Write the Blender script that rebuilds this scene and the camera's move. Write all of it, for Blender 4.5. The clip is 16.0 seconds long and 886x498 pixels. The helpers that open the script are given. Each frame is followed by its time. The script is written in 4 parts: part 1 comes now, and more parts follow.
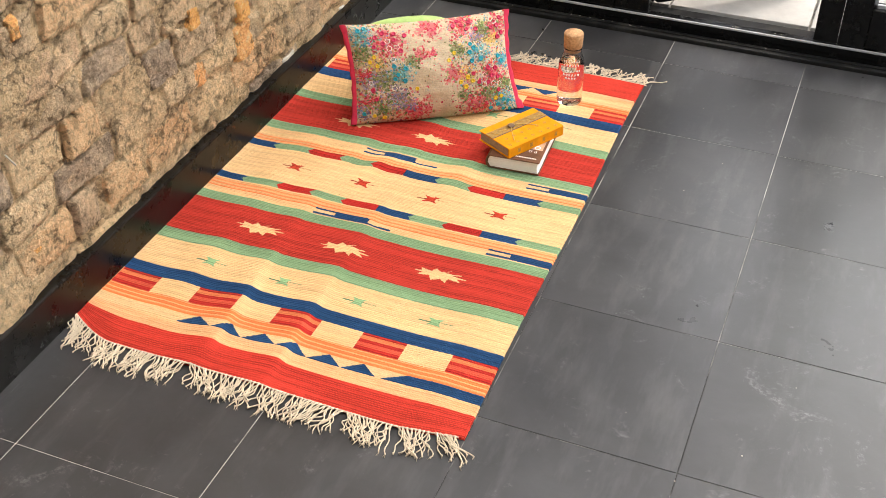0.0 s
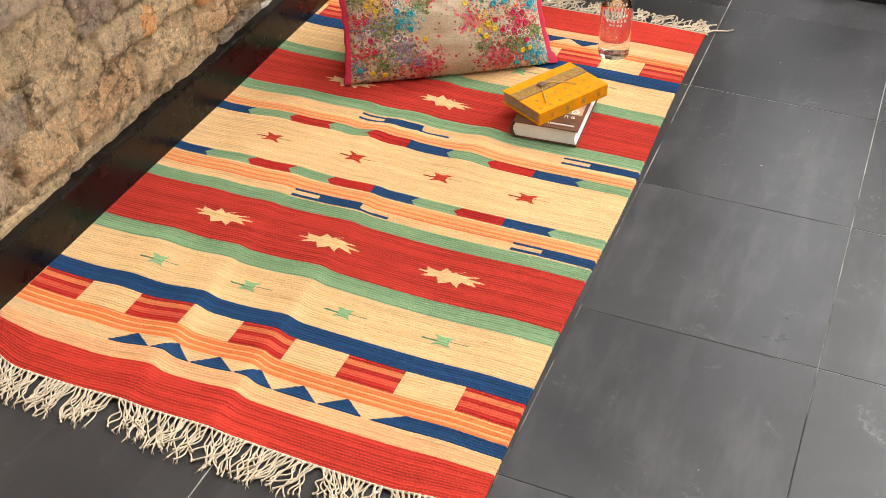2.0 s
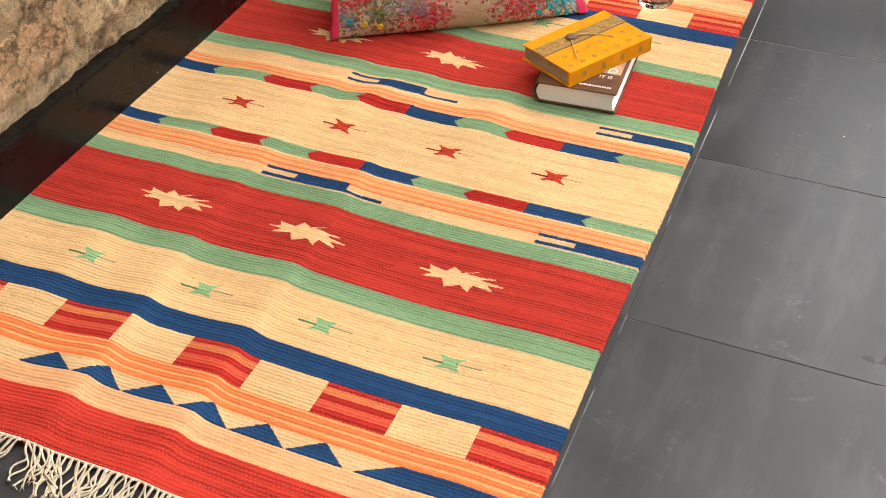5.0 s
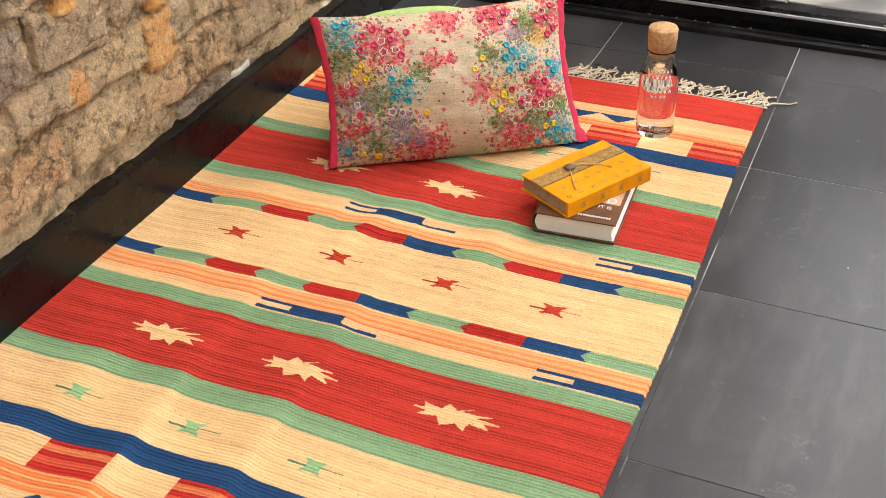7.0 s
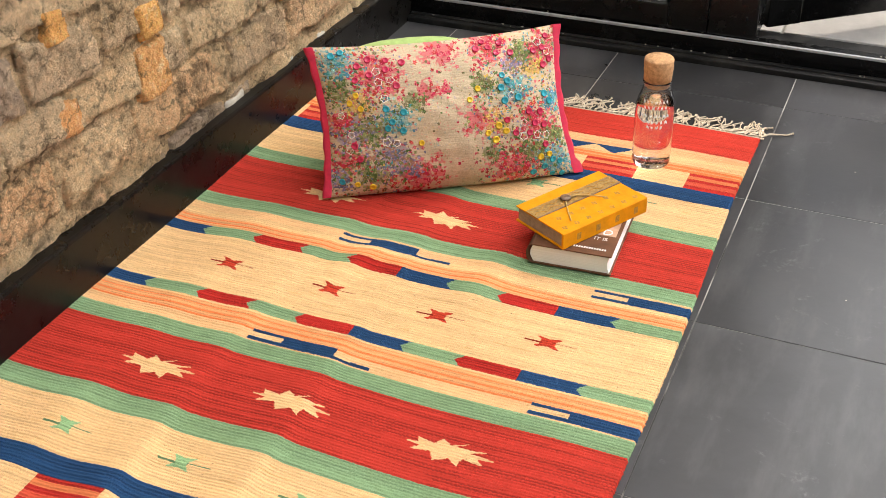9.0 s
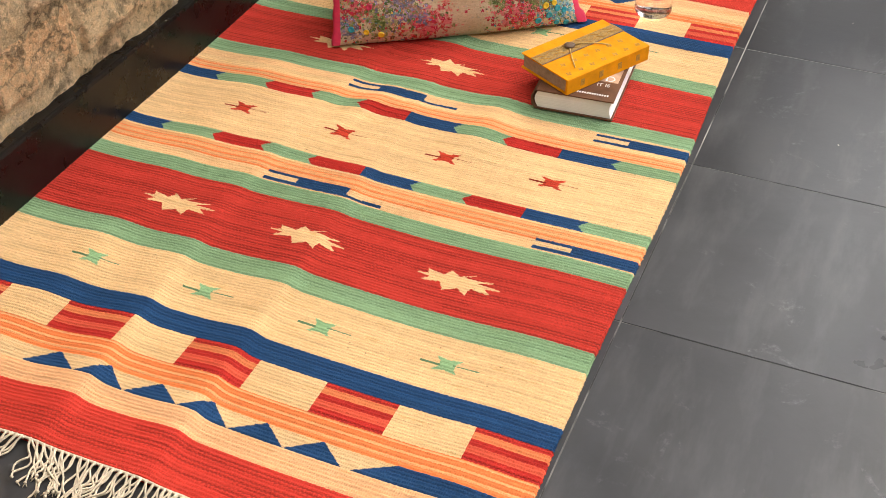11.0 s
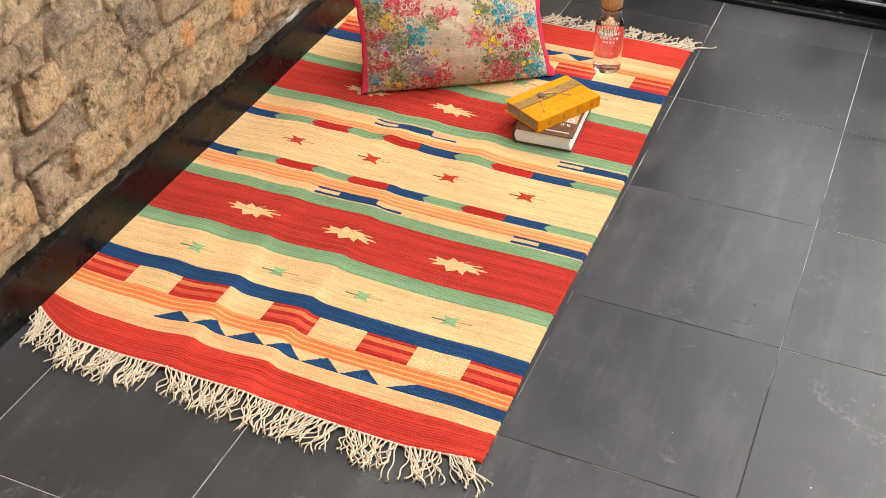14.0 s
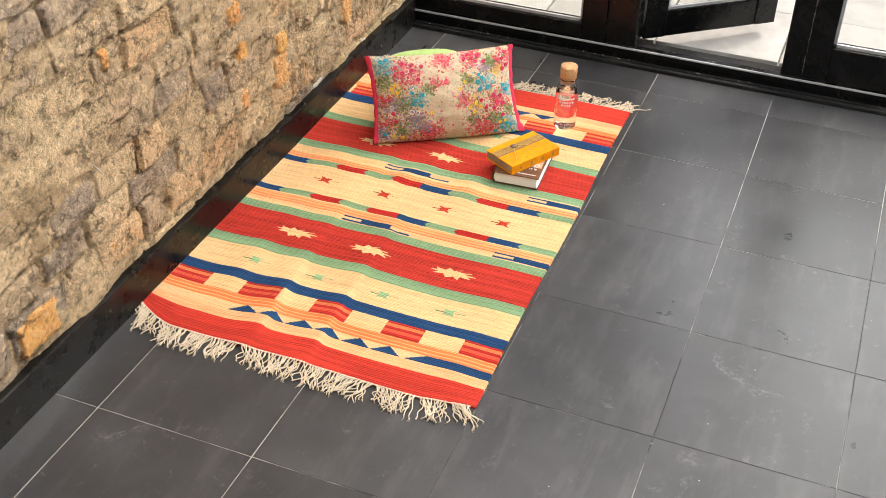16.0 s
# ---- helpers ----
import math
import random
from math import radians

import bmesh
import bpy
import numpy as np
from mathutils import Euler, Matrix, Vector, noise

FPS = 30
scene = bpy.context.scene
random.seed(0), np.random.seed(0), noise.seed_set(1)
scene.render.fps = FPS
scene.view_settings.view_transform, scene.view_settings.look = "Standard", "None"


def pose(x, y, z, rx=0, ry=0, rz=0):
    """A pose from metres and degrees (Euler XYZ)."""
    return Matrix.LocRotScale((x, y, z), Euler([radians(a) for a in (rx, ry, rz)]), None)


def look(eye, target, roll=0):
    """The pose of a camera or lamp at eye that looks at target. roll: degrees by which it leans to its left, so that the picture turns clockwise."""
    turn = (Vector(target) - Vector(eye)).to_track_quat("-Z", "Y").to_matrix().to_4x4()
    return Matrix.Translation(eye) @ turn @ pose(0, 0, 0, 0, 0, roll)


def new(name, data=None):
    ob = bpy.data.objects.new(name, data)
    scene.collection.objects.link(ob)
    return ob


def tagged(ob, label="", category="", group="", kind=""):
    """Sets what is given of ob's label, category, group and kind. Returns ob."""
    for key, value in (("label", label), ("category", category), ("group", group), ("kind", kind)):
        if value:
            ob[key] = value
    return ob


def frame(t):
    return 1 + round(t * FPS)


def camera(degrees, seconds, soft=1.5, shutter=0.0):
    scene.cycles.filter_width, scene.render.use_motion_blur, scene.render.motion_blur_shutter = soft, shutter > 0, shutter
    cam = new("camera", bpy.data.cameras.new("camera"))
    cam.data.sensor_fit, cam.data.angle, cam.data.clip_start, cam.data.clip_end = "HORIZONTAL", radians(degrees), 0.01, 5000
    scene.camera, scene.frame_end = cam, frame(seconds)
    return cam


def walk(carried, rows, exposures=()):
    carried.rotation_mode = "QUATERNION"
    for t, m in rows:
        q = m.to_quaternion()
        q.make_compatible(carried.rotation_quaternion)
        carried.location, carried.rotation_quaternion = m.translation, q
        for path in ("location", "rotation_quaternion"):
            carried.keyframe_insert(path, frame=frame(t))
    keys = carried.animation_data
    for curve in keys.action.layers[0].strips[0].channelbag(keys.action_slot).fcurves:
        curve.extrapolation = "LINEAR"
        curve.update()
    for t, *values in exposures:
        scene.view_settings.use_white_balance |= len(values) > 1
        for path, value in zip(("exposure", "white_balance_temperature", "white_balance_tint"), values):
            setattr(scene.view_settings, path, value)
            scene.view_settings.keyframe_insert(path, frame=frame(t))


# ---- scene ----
cam = camera(42, 16.0, soft=0.8)
ROWS = [
    (0, 0.5393, -1.1363, 1.6371, 53.068, -0.103, 21.835),
    (0.5, 0.4934, -0.9982, 1.5507, 52.588, 0.085, 22.075),
    (1, 0.453, -0.875, 1.4691, 52.195, 0.398, 22.24),
    (1.5, 0.4138, -0.7567, 1.3904, 51.773, 0.65, 22.646),
    (2, 0.3779, -0.6557, 1.32, 51.375, 0.805, 22.862),
    (2.5, 0.3424, -0.5676, 1.2577, 50.915, 0.971, 22.957),
    (3, 0.3082, -0.4879, 1.1992, 50.556, 1.001, 23.038),
    (3.5, 0.275, -0.4151, 1.1449, 50.176, 0.871, 23.091),
    (4.2, 0.2491, -0.3576, 1.0974, 50.046, 0.93, 23.112),
    (5, 0.2347, -0.3269, 1.0696, 50.055, 1, 23.126),
    (5.8, 0.2337, -0.3232, 1.0651, 50.133, 1.092, 23.181),
    (6, 0.2317, -0.3198, 1.0684, 50.582, 1.059, 23.178),
    (6.5, 0.2318, -0.3003, 1.071, 52.827, 1.107, 23.327),
    (7, 0.2354, -0.2775, 1.0745, 55.635, 1.257, 23.529),
    (7.5, 0.232, -0.2474, 1.0798, 58.214, 1.305, 23.612),
    (8, 0.2299, -0.238, 1.0808, 59.111, 1.323, 23.673),
    (8.5, 0.2319, -0.239, 1.0776, 58.905, 1.214, 23.582),
    (9, 0.2337, -0.2596, 1.069, 57.043, 1.128, 23.488),
    (9.5, 0.2337, -0.2875, 1.0682, 54.073, 0.971, 23.266),
    (10, 0.2327, -0.313, 1.0617, 51.143, 0.7, 23.18),
    (10.2, 0.2381, -0.321, 1.0607, 50.632, 0.655, 23.304),
    (10.8, 0.2424, -0.3319, 1.0677, 50.529, 0.746, 23.382),
    (11.3, 0.2638, -0.3799, 1.1044, 50.576, 0.824, 23.462),
    (11.9, 0.3018, -0.4648, 1.1697, 50.732, 0.901, 23.554),
    (12.5, 0.3419, -0.5651, 1.2445, 50.946, 0.865, 23.551),
    (13, 0.3739, -0.6542, 1.3085, 51.24, 0.667, 23.445),
    (13.5, 0.4067, -0.7501, 1.3796, 51.382, 0.395, 23.337),
    (14, 0.4499, -0.8621, 1.4528, 51.773, 0.273, 23.267),
    (14.5, 0.487, -0.9888, 1.5375, 52.131, -0.032, 23.023),
    (15, 0.5304, -1.135, 1.6264, 52.743, -0.203, 22.675),
    (15.5, 0.5682, -1.3053, 1.7301, 53.364, -0.667, 22.259),
    (16, 0.6212, -1.5085, 1.8542, 54.135, -0.964, 21.818),
]
walk(cam, [(t, pose(x, y, z, rx, ry, rz)) for t, x, y, z, rx, ry, rz in ROWS],
     exposures=[(0.0, 0.26), (2.5, 0.07), (6.0, 0.06), (8.0, 0.18), (10.0, 0.08), (12.5, 0.06), (16.0, 0.32)])

# ---- world, sun and daylight ----
world = bpy.data.worlds.new("sky")
scene.world = world
world.use_nodes = True
wn = world.node_tree.nodes
sky = wn.new("ShaderNodeTexSky")
sky.sky_type, sky.sun_disc = "NISHITA", False
sky.dust_density = 6.0
sky.sun_elevation, sky.sun_rotation = radians(50), radians(35)
world.node_tree.links.new(sky.outputs[0], wn["Background"].inputs[0])
wn["Background"].inputs[1].default_value = 0.15

sun = new("sun", bpy.data.lights.new("sun", "SUN"))
sun.data.energy, sun.data.angle, sun.data.color = 1.5, radians(14), (1.0, 0.96, 0.9)
sun.matrix_world = look((2.3, 3.3, 4.8), (0, 0, 0))

# daylight through the roof light, from its opening
roof_day = new("roof_daylight", bpy.data.lights.new("roof_daylight", "AREA"))
roof_day.data.shape, roof_day.data.size, roof_day.data.size_y = "RECTANGLE", 3.0, 2.7
roof_day.data.energy, roof_day.data.color = 58, (1.0, 0.985, 0.96)
roof_day.matrix_world = look((0.75, 0.83, 2.56), (0.75, 0.831, 0))

# daylight through the tall door glazing, from its opening
door_day = new("door_daylight", bpy.data.lights.new("door_daylight", "AREA"))
door_day.data.shape, door_day.data.size, door_day.data.size_y = "RECTANGLE", 3.0, 1.75
door_day.data.energy, door_day.data.color = 55, (0.98, 0.985, 1.0)
door_day.matrix_world = look((1.65, 2.46, 1.50), (1.65, 0.0, 1.50))


# ---- materials ----
def material(name, rough=0.6, metal=0.0, color=(0.5, 0.5, 0.5)):
    m = bpy.data.materials.new(name)
    m.use_nodes = True
    b = m.node_tree.nodes["Principled BSDF"]
    b.inputs["Roughness"].default_value = rough
    b.inputs["Metallic"].default_value = metal
    b.inputs["Base Color"].default_value = (*color, 1)
    return m, m.node_tree.nodes, m.node_tree.links, b


def add(nodes, kind, **values):
    n = nodes.new(kind)
    for k, v in values.items():
        n.inputs[k.replace("_", " ")].default_value = v
    return n


def ramp(nodes, stops):
    r = nodes.new("ShaderNodeValToRGB")
    e = r.color_ramp.elements
    while len(e) < len(stops):
        e.new(0.5)
    for el, (p, c) in zip(e, stops):
        el.position, el.color = p, (*c, 1)
    return r


def mix(nodes, links, kind, fac, a, b):
    n = nodes.new("ShaderNodeMix")
    n.data_type, n.blend_type = "RGBA", kind
    for sock, v in ((0, fac), (6, a), (7, b)):
        if hasattr(v, "links"):
            links.new(v, n.inputs[sock])
        else:
            n.inputs[sock].default_value = v if sock == 0 else (*v, 1)
    return n.outputs[2]


def coords(nodes, links, scale=(1, 1, 1)):
    tc, mp = nodes.new("ShaderNodeTexCoord"), nodes.new("ShaderNodeMapping")
    mp.inputs["Scale"].default_value = scale
    links.new(tc.outputs["Object"], mp.inputs["Vector"])
    return mp.outputs[0]


def grain(nodes, links, vec, scale, detail=4.0, rough=0.6, dist=0.0):
    n = add(nodes, "ShaderNodeTexNoise", Scale=scale, Detail=detail, Roughness=rough, Distortion=dist)
    links.new(vec, n.inputs["Vector"])
    return n.outputs["Fac"]


def relief(nodes, links, bsdf, pairs):
    """Bump from (height socket, strength, distance) rows."""
    last = None
    for h, strength, dist in pairs:
        bp = add(nodes, "ShaderNodeBump", Strength=strength, Distance=dist)
        links.new(h, bp.inputs["Height"])
        if last:
            links.new(last, bp.inputs["Normal"])
        last = bp.outputs[0]
    links.new(last, bsdf.inputs["Normal"])


def span(nodes, links, sock, a, b, lo=0.0, hi=1.0):
    m = add(nodes, "ShaderNodeMapRange")
    for i, v in ((1, a), (2, b), (3, lo), (4, hi)):
        m.inputs[i].default_value = v
    links.new(sock, m.inputs[0])
    return m.outputs[0]


def tile_material():
    m, n, l, b = material("slate_grey_porcelain", 0.42)
    oi = n.new("ShaderNodeObjectInfo")
    tc = n.new("ShaderNodeTexCoord")
    off = n.new("ShaderNodeVectorMath")
    off.operation = "MULTIPLY_ADD"
    l.new(oi.outputs["Random"], off.inputs[0])
    off.inputs[1].default_value = (17, 31, 5)
    l.new(tc.outputs["Object"], off.inputs[2])
    v = off.outputs[0]
    cloud = grain(n, l, v, 5.0, 5, 0.6, 0.4)
    mp = n.new("ShaderNodeMapping")
    mp.inputs["Scale"].default_value = (15, 3.5, 1)
    l.new(v, mp.inputs[0])
    streak = grain(n, l, mp.outputs[0], 1.0, 5, 0.65)
    base = ramp(n, [(0.3, (0.0252, 0.0250, 0.0262)), (0.7, (0.043, 0.0427, 0.0452))])
    l.new(cloud, base.inputs[0])
    c = mix(n, l, "MIX", span(n, l, streak, 0.50, 0.76, 0, 0.34), base.outputs[0], (0.12, 0.118, 0.118))
    tone = span(n, l, oi.outputs["Random"], 0, 1, 0.82, 1.15)
    c = mix(n, l, "MULTIPLY", 1.0, c, (1, 1, 1))
    mul = n.new("ShaderNodeVectorMath")
    mul.operation = "SCALE"
    l.new(c, mul.inputs[0]), l.new(tone, mul.inputs["Scale"])
    # pale scuffs
    scuff = grain(n, l, v, 9.0, 6, 0.75, 1.2)
    fine = grain(n, l, v, 90.0, 3, 0.7)
    mm = n.new("ShaderNodeMath")
    mm.operation = "MULTIPLY"
    l.new(span(n, l, scuff, 0.58, 0.70, 0, 1), mm.inputs[0]), l.new(span(n, l, fine, 0.45, 0.65, 0, 0.5), mm.inputs[1])
    c = mix(n, l, "MIX", mm.outputs[0], mul.outputs[0], (0.2, 0.2, 0.2))
    l.new(c, b.inputs["Base Color"])
    l.new(span(n, l, cloud, 0.3, 0.7, 0.27, 0.40), b.inputs["Roughness"])
    relief(n, l, b, [(grain(n, l, v, 40.0, 4, 0.6), 0.12, 0.002), (streak, 0.1, 0.001)])
    return m


def grout_material():
    m, n, l, b = material("grey_grout", 0.9)
    v = coords(n, l)
    r = ramp(n, [(0.50, (0.035, 0.034, 0.032)), (0.66, (0.46, 0.44, 0.40))])
    # the joints are worn dark where people walk, away from the door and the wall
    sep = n.new("ShaderNodeSeparateXYZ")
    l.new(v, sep.inputs[0])
    far, near = span(n, l, sep.outputs[1], 1.0, 1.7, 0, 0.16), span(n, l, sep.outputs[0], -0.1, -0.5, 0, 0.16)
    s1, s2 = n.new("ShaderNodeMath"), n.new("ShaderNodeMath")
    s1.operation, s2.operation = "MAXIMUM", "ADD"
    l.new(far, s1.inputs[0]), l.new(near, s1.inputs[1])
    l.new(s1.outputs[0], s2.inputs[0]), l.new(grain(n, l, v, 3.0, 4, 0.7), s2.inputs[1])
    l.new(s2.outputs[0], r.inputs[0])
    l.new(r.outputs[0], b.inputs["Base Color"])
    relief(n, l, b, [(grain(n, l, v, 300.0), 0.4, 0.001)])
    return m


def masonry_material(name, tones, smear, smear_amount, pit=0.8):
    """Old brick: own tone for each piece, smeared lime mortar, pits and cracks with painted shade."""
    m, n, l, b = material(name, 0.92)
    b.inputs["Specular IOR Level"].default_value = 0.2
    oi, tc = n.new("ShaderNodeObjectInfo"), n.new("ShaderNodeTexCoord")
    v = tc.outputs["Object"]
    tone = ramp(n, tones)
    l.new(oi.outputs["Random"], tone.inputs[0])
    big = grain(n, l, v, 6.0, 6, 0.68, 0.5)
    mid = grain(n, l, v, 15.0, 9, 0.72, 0.25)
    coarse = grain(n, l, v, 42.0, 7, 0.74, 0.15)
    fine = grain(n, l, v, 120.0, 4, 0.7)
    c = mix(n, l, "MIX", span(n, l, big, 0.42, 0.62, 0, smear_amount), tone.outputs[0], smear)
    c = mix(n, l, "MIX", span(n, l, coarse, 0.53, 0.66, 0, 0.55), c, (0.78, 0.66, 0.48))
    # pits and hollows of the relief, their shade put into the colour
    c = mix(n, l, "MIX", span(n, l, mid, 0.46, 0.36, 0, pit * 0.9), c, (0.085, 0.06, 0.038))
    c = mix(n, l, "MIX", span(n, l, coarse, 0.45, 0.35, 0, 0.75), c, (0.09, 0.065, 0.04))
    # broken edges and cracks, coloured dark for the shade that diffuse daylight leaves out
    warp = add(n, "ShaderNodeTexNoise", Scale=11.0, Detail=5.0, Roughness=0.65)
    l.new(v, warp.inputs["Vector"])
    bend = n.new("ShaderNodeVectorMath")
    bend.operation = "MULTIPLY_ADD"
    l.new(warp.outputs["Color"], bend.inputs[0])
    bend.inputs[1].default_value = (0.13, 0.13, 0.13)
    l.new(v, bend.inputs[2])
    squash = n.new("ShaderNodeMapping")
    squash.inputs["Scale"].default_value = (1, 0.7, 1.5)
    l.new(bend.outputs[0], squash.inputs[0])
    vor = add(n, "ShaderNodeTexVoronoi", Scale=13.0)
    vor.feature = "DISTANCE_TO_EDGE"
    l.new(squash.outputs[0], vor.inputs["Vector"])
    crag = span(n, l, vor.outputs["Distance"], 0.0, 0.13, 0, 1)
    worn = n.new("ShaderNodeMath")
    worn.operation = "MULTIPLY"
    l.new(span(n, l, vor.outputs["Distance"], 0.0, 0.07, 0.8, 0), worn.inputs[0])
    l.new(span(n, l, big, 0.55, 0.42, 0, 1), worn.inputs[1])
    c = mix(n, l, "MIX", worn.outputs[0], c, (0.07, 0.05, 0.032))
    g = ramp(n, [(0.28, (1.15, 1.05, 0.92)), (0.72, (1.85, 1.68, 1.44))])
    l.new(fine, g.inputs[0])
    c = mix(n, l, "MULTIPLY", 0.85, c, g.outputs[0])
    l.new(c, b.inputs["Base Color"])
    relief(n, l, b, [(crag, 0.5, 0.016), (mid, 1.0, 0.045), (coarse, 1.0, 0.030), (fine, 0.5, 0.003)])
    return m


def black_paint(name, rough, dust=0.25, tint=(0.010, 0.0095, 0.009)):
    m, n, l, b = material(name, rough)
    v = coords(n, l)
    b.inputs["Specular IOR Level"].default_value = 0.3
    a = grain(n, l, v, 14.0, 5, 0.7)
    c = mix(n, l, "MIX", span(n, l, a, 0.5, 0.75, 0, dust), tint, (0.06, 0.056, 0.05))
    l.new(c, b.inputs["Base Color"])
    l.new(span(n, l, a, 0.3, 0.7, rough * 0.8, rough * 1.5), b.inputs["Roughness"])
    relief(n, l, b, [(grain(n, l, v, 9.0, 3), 0.15, 0.004), (grain(n, l, v, 120.0), 0.1, 0.001)])
    return m


def woven_material(name, ribs=True, sheen=0.0):
    """Cloth coloured by its dyed yarns (colour attribute), with weave relief."""
    m, n, l, b = material(name, 0.9)
    b.inputs["Specular IOR Level"].default_value = 0.15
    b.inputs["Sheen Weight"].default_value = sheen
    at = n.new("ShaderNodeAttribute")
    at.attribute_name = "yarn"
    v = coords(n, l)
    vs = coords(n, l, (60, 420, 60))
    lines = grain(n, l, vs, 1.0, 3, 0.6)
    fuzz = grain(n, l, v, 420.0, 3, 0.7)
    patch = grain(n, l, v, 5.0, 4, 0.6)
    g1 = ramp(n, [(0.25, (0.88, 0.86, 0.82)), (0.75, (1.10, 1.10, 1.10))])
    l.new(lines, g1.inputs[0])
    g2 = ramp(n, [(0.25, (0.87, 0.87, 0.85)), (0.75, (1.12, 1.12, 1.12))])
    l.new(fuzz, g2.inputs[0])
    g3 = ramp(n, [(0.3, (0.92, 0.91, 0.88)), (0.7, (1.05, 1.05, 1.05))])
    l.new(patch, g3.inputs[0])
    c = mix(n, l, "MULTIPLY", 1.0, at.outputs["Color"], g1.outputs[0])
    c = mix(n, l, "MULTIPLY", 1.0, c, g2.outputs[0])
    c = mix(n, l, "MULTIPLY", 1.0, c, g3.outputs[0])
    l.new(c, b.inputs["Base Color"])
    rows = [(fuzz, 0.35, 0.0015), (lines, 0.5, 0.0015)]
    if ribs:
        for axis, period in (("X", 0.0031),):
            w = add(n, "ShaderNodeTexWave", Scale=2 * math.pi / (20 * period), Distortion=1.2, Detail=1.0)
            w.bands_direction = axis
            l.new(v, w.inputs["Vector"])
            rows.append((w.outputs["Fac"], 0.40, 0.0010))
    relief(n, l, b, rows)
    return m


def plain(name, color, rough=0.6, metal=0.0, vary=0.15, scale=30.0, bump=0.2, depth=0.002, gloss=0.5):
    m, n, l, b = material(name, rough, metal)
    b.inputs["Specular IOR Level"].default_value = gloss
    v = coords(n, l)
    a, f = grain(n, l, v, scale, 5, 0.65), grain(n, l, v, scale * 9, 3, 0.6)
    lo, hi = [x * (1 - vary) for x in color], [min(1, x * (1 + vary)) for x in color]
    r = ramp(n, [(0.3, lo), (0.7, hi)])
    l.new(a, r.inputs[0])
    l.new(r.outputs[0], b.inputs["Base Color"])
    if bump:
        relief(n, l, b, [(a, bump, depth), (f, bump, depth * 0.4)])
    return m


def clear_material(name, ior, tint=(1, 1, 1), rough=0.0):
    m, n, l, b = material(name, rough, 0, tint)
    b.inputs["Transmission Weight"].default_value = 1
    b.inputs["IOR"].default_value = ior
    return m


def page_material():
    m, n, l, b = material("paper_edges", 0.85)
    v = coords(n, l, (2, 2, 900))
    r = ramp(n, [(0.3, (0.70, 0.68, 0.66)), (0.7, (0.88, 0.87, 0.86))])
    l.new(grain(n, l, v, 1.0, 2), r.inputs[0])
    l.new(r.outputs[0], b.inputs["Base Color"])
    relief(n, l, b, [(grain(n, l, v, 1.0, 2), 0.3, 0.001)])
    return m


def cork_material():
    m, n, l, b = material("cork", 0.85)
    v = coords(n, l)
    vor = add(n, "ShaderNodeTexVoronoi", Scale=260.0)
    l.new(v, vor.inputs["Vector"])
    a = grain(n, l, v, 120.0, 5, 0.7)
    r = ramp(n, [(0.3, (0.30, 0.15, 0.065)), (0.6, (0.60, 0.34, 0.16)), (0.8, (0.70, 0.44, 0.23))])
    l.new(a, r.inputs[0])
    l.new(r.outputs[0], b.inputs["Base Color"])
    relief(n, l, b, [(vor.outputs["Distance"], 0.3, 0.002), (a, 0.4, 0.002)])
    return m


MAT_TILE, MAT_GROUT = tile_material(), grout_material()
BRICK_TONES = [(0.0, (0.36, 0.285, 0.215)), (0.25, (0.52, 0.41, 0.285)), (0.5, (0.62, 0.49, 0.325)), (0.75, (0.43, 0.345, 0.27)), (1.0, (0.64, 0.44, 0.26))]
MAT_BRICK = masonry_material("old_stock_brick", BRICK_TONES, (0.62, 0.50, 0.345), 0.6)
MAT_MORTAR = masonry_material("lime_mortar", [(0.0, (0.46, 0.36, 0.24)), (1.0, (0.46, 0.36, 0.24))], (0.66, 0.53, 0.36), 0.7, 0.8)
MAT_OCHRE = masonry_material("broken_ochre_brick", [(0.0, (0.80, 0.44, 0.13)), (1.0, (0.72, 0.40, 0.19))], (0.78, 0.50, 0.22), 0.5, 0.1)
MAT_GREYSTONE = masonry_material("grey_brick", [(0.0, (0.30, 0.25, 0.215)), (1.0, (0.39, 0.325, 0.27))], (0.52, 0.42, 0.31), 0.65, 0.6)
MAT_PLASTER = plain("pale_plaster", (0.46, 0.415, 0.35), 0.9, vary=0.15, scale=40, bump=0.5)
MAT_SKIRT = black_paint("black_gloss_paint", 0.26, 0.12, (0.005, 0.0045, 0.004))
MAT_FRAME = black_paint("black_door_paint", 0.22, 0.05, (0.004, 0.004, 0.004))
MAT_SILL = black_paint("dusty_black_metal", 0.4, 0.6, (0.008, 0.008, 0.008))
MAT_RUG = woven_material("flat_woven_cotton")
MAT_CLOTH = woven_material("printed_linen", False)
MAT_FRINGE = plain("cream_cotton_cord", (0.60, 0.50, 0.37), 0.95, vary=0.12, scale=60, bump=0.4)
MAT_PINK = plain("crimson_ribbon", (0.60, 0.02, 0.07), 0.7, scale=80)
MAT_GREEN = plain("lime_green_cotton", (0.42, 0.58, 0.20), 0.9, scale=60)
MAT_GLASS = clear_material("clear_glass", 1.46)
MAT_PANE = clear_material("window_glass", 1.45, (0.97, 0.99, 0.98))
MAT_WATER = clear_material("water", 1.33)
MAT_CORK, MAT_PAGES = cork_material(), page_material()
MAT_WHITE_INK = plain("white_print", (0.85, 0.85, 0.85), 0.6, bump=0)
MAT_BROWN_COVER = plain("brown_book_cover", (0.13, 0.058, 0.03), 0.45, vary=0.35, scale=25, bump=0.05, gloss=0.25)
MAT_YELLOW = plain("saffron_leather_paper", (0.70, 0.27, 0.003), 0.6, vary=0.14, scale=45, bump=0.35, gloss=0.12)
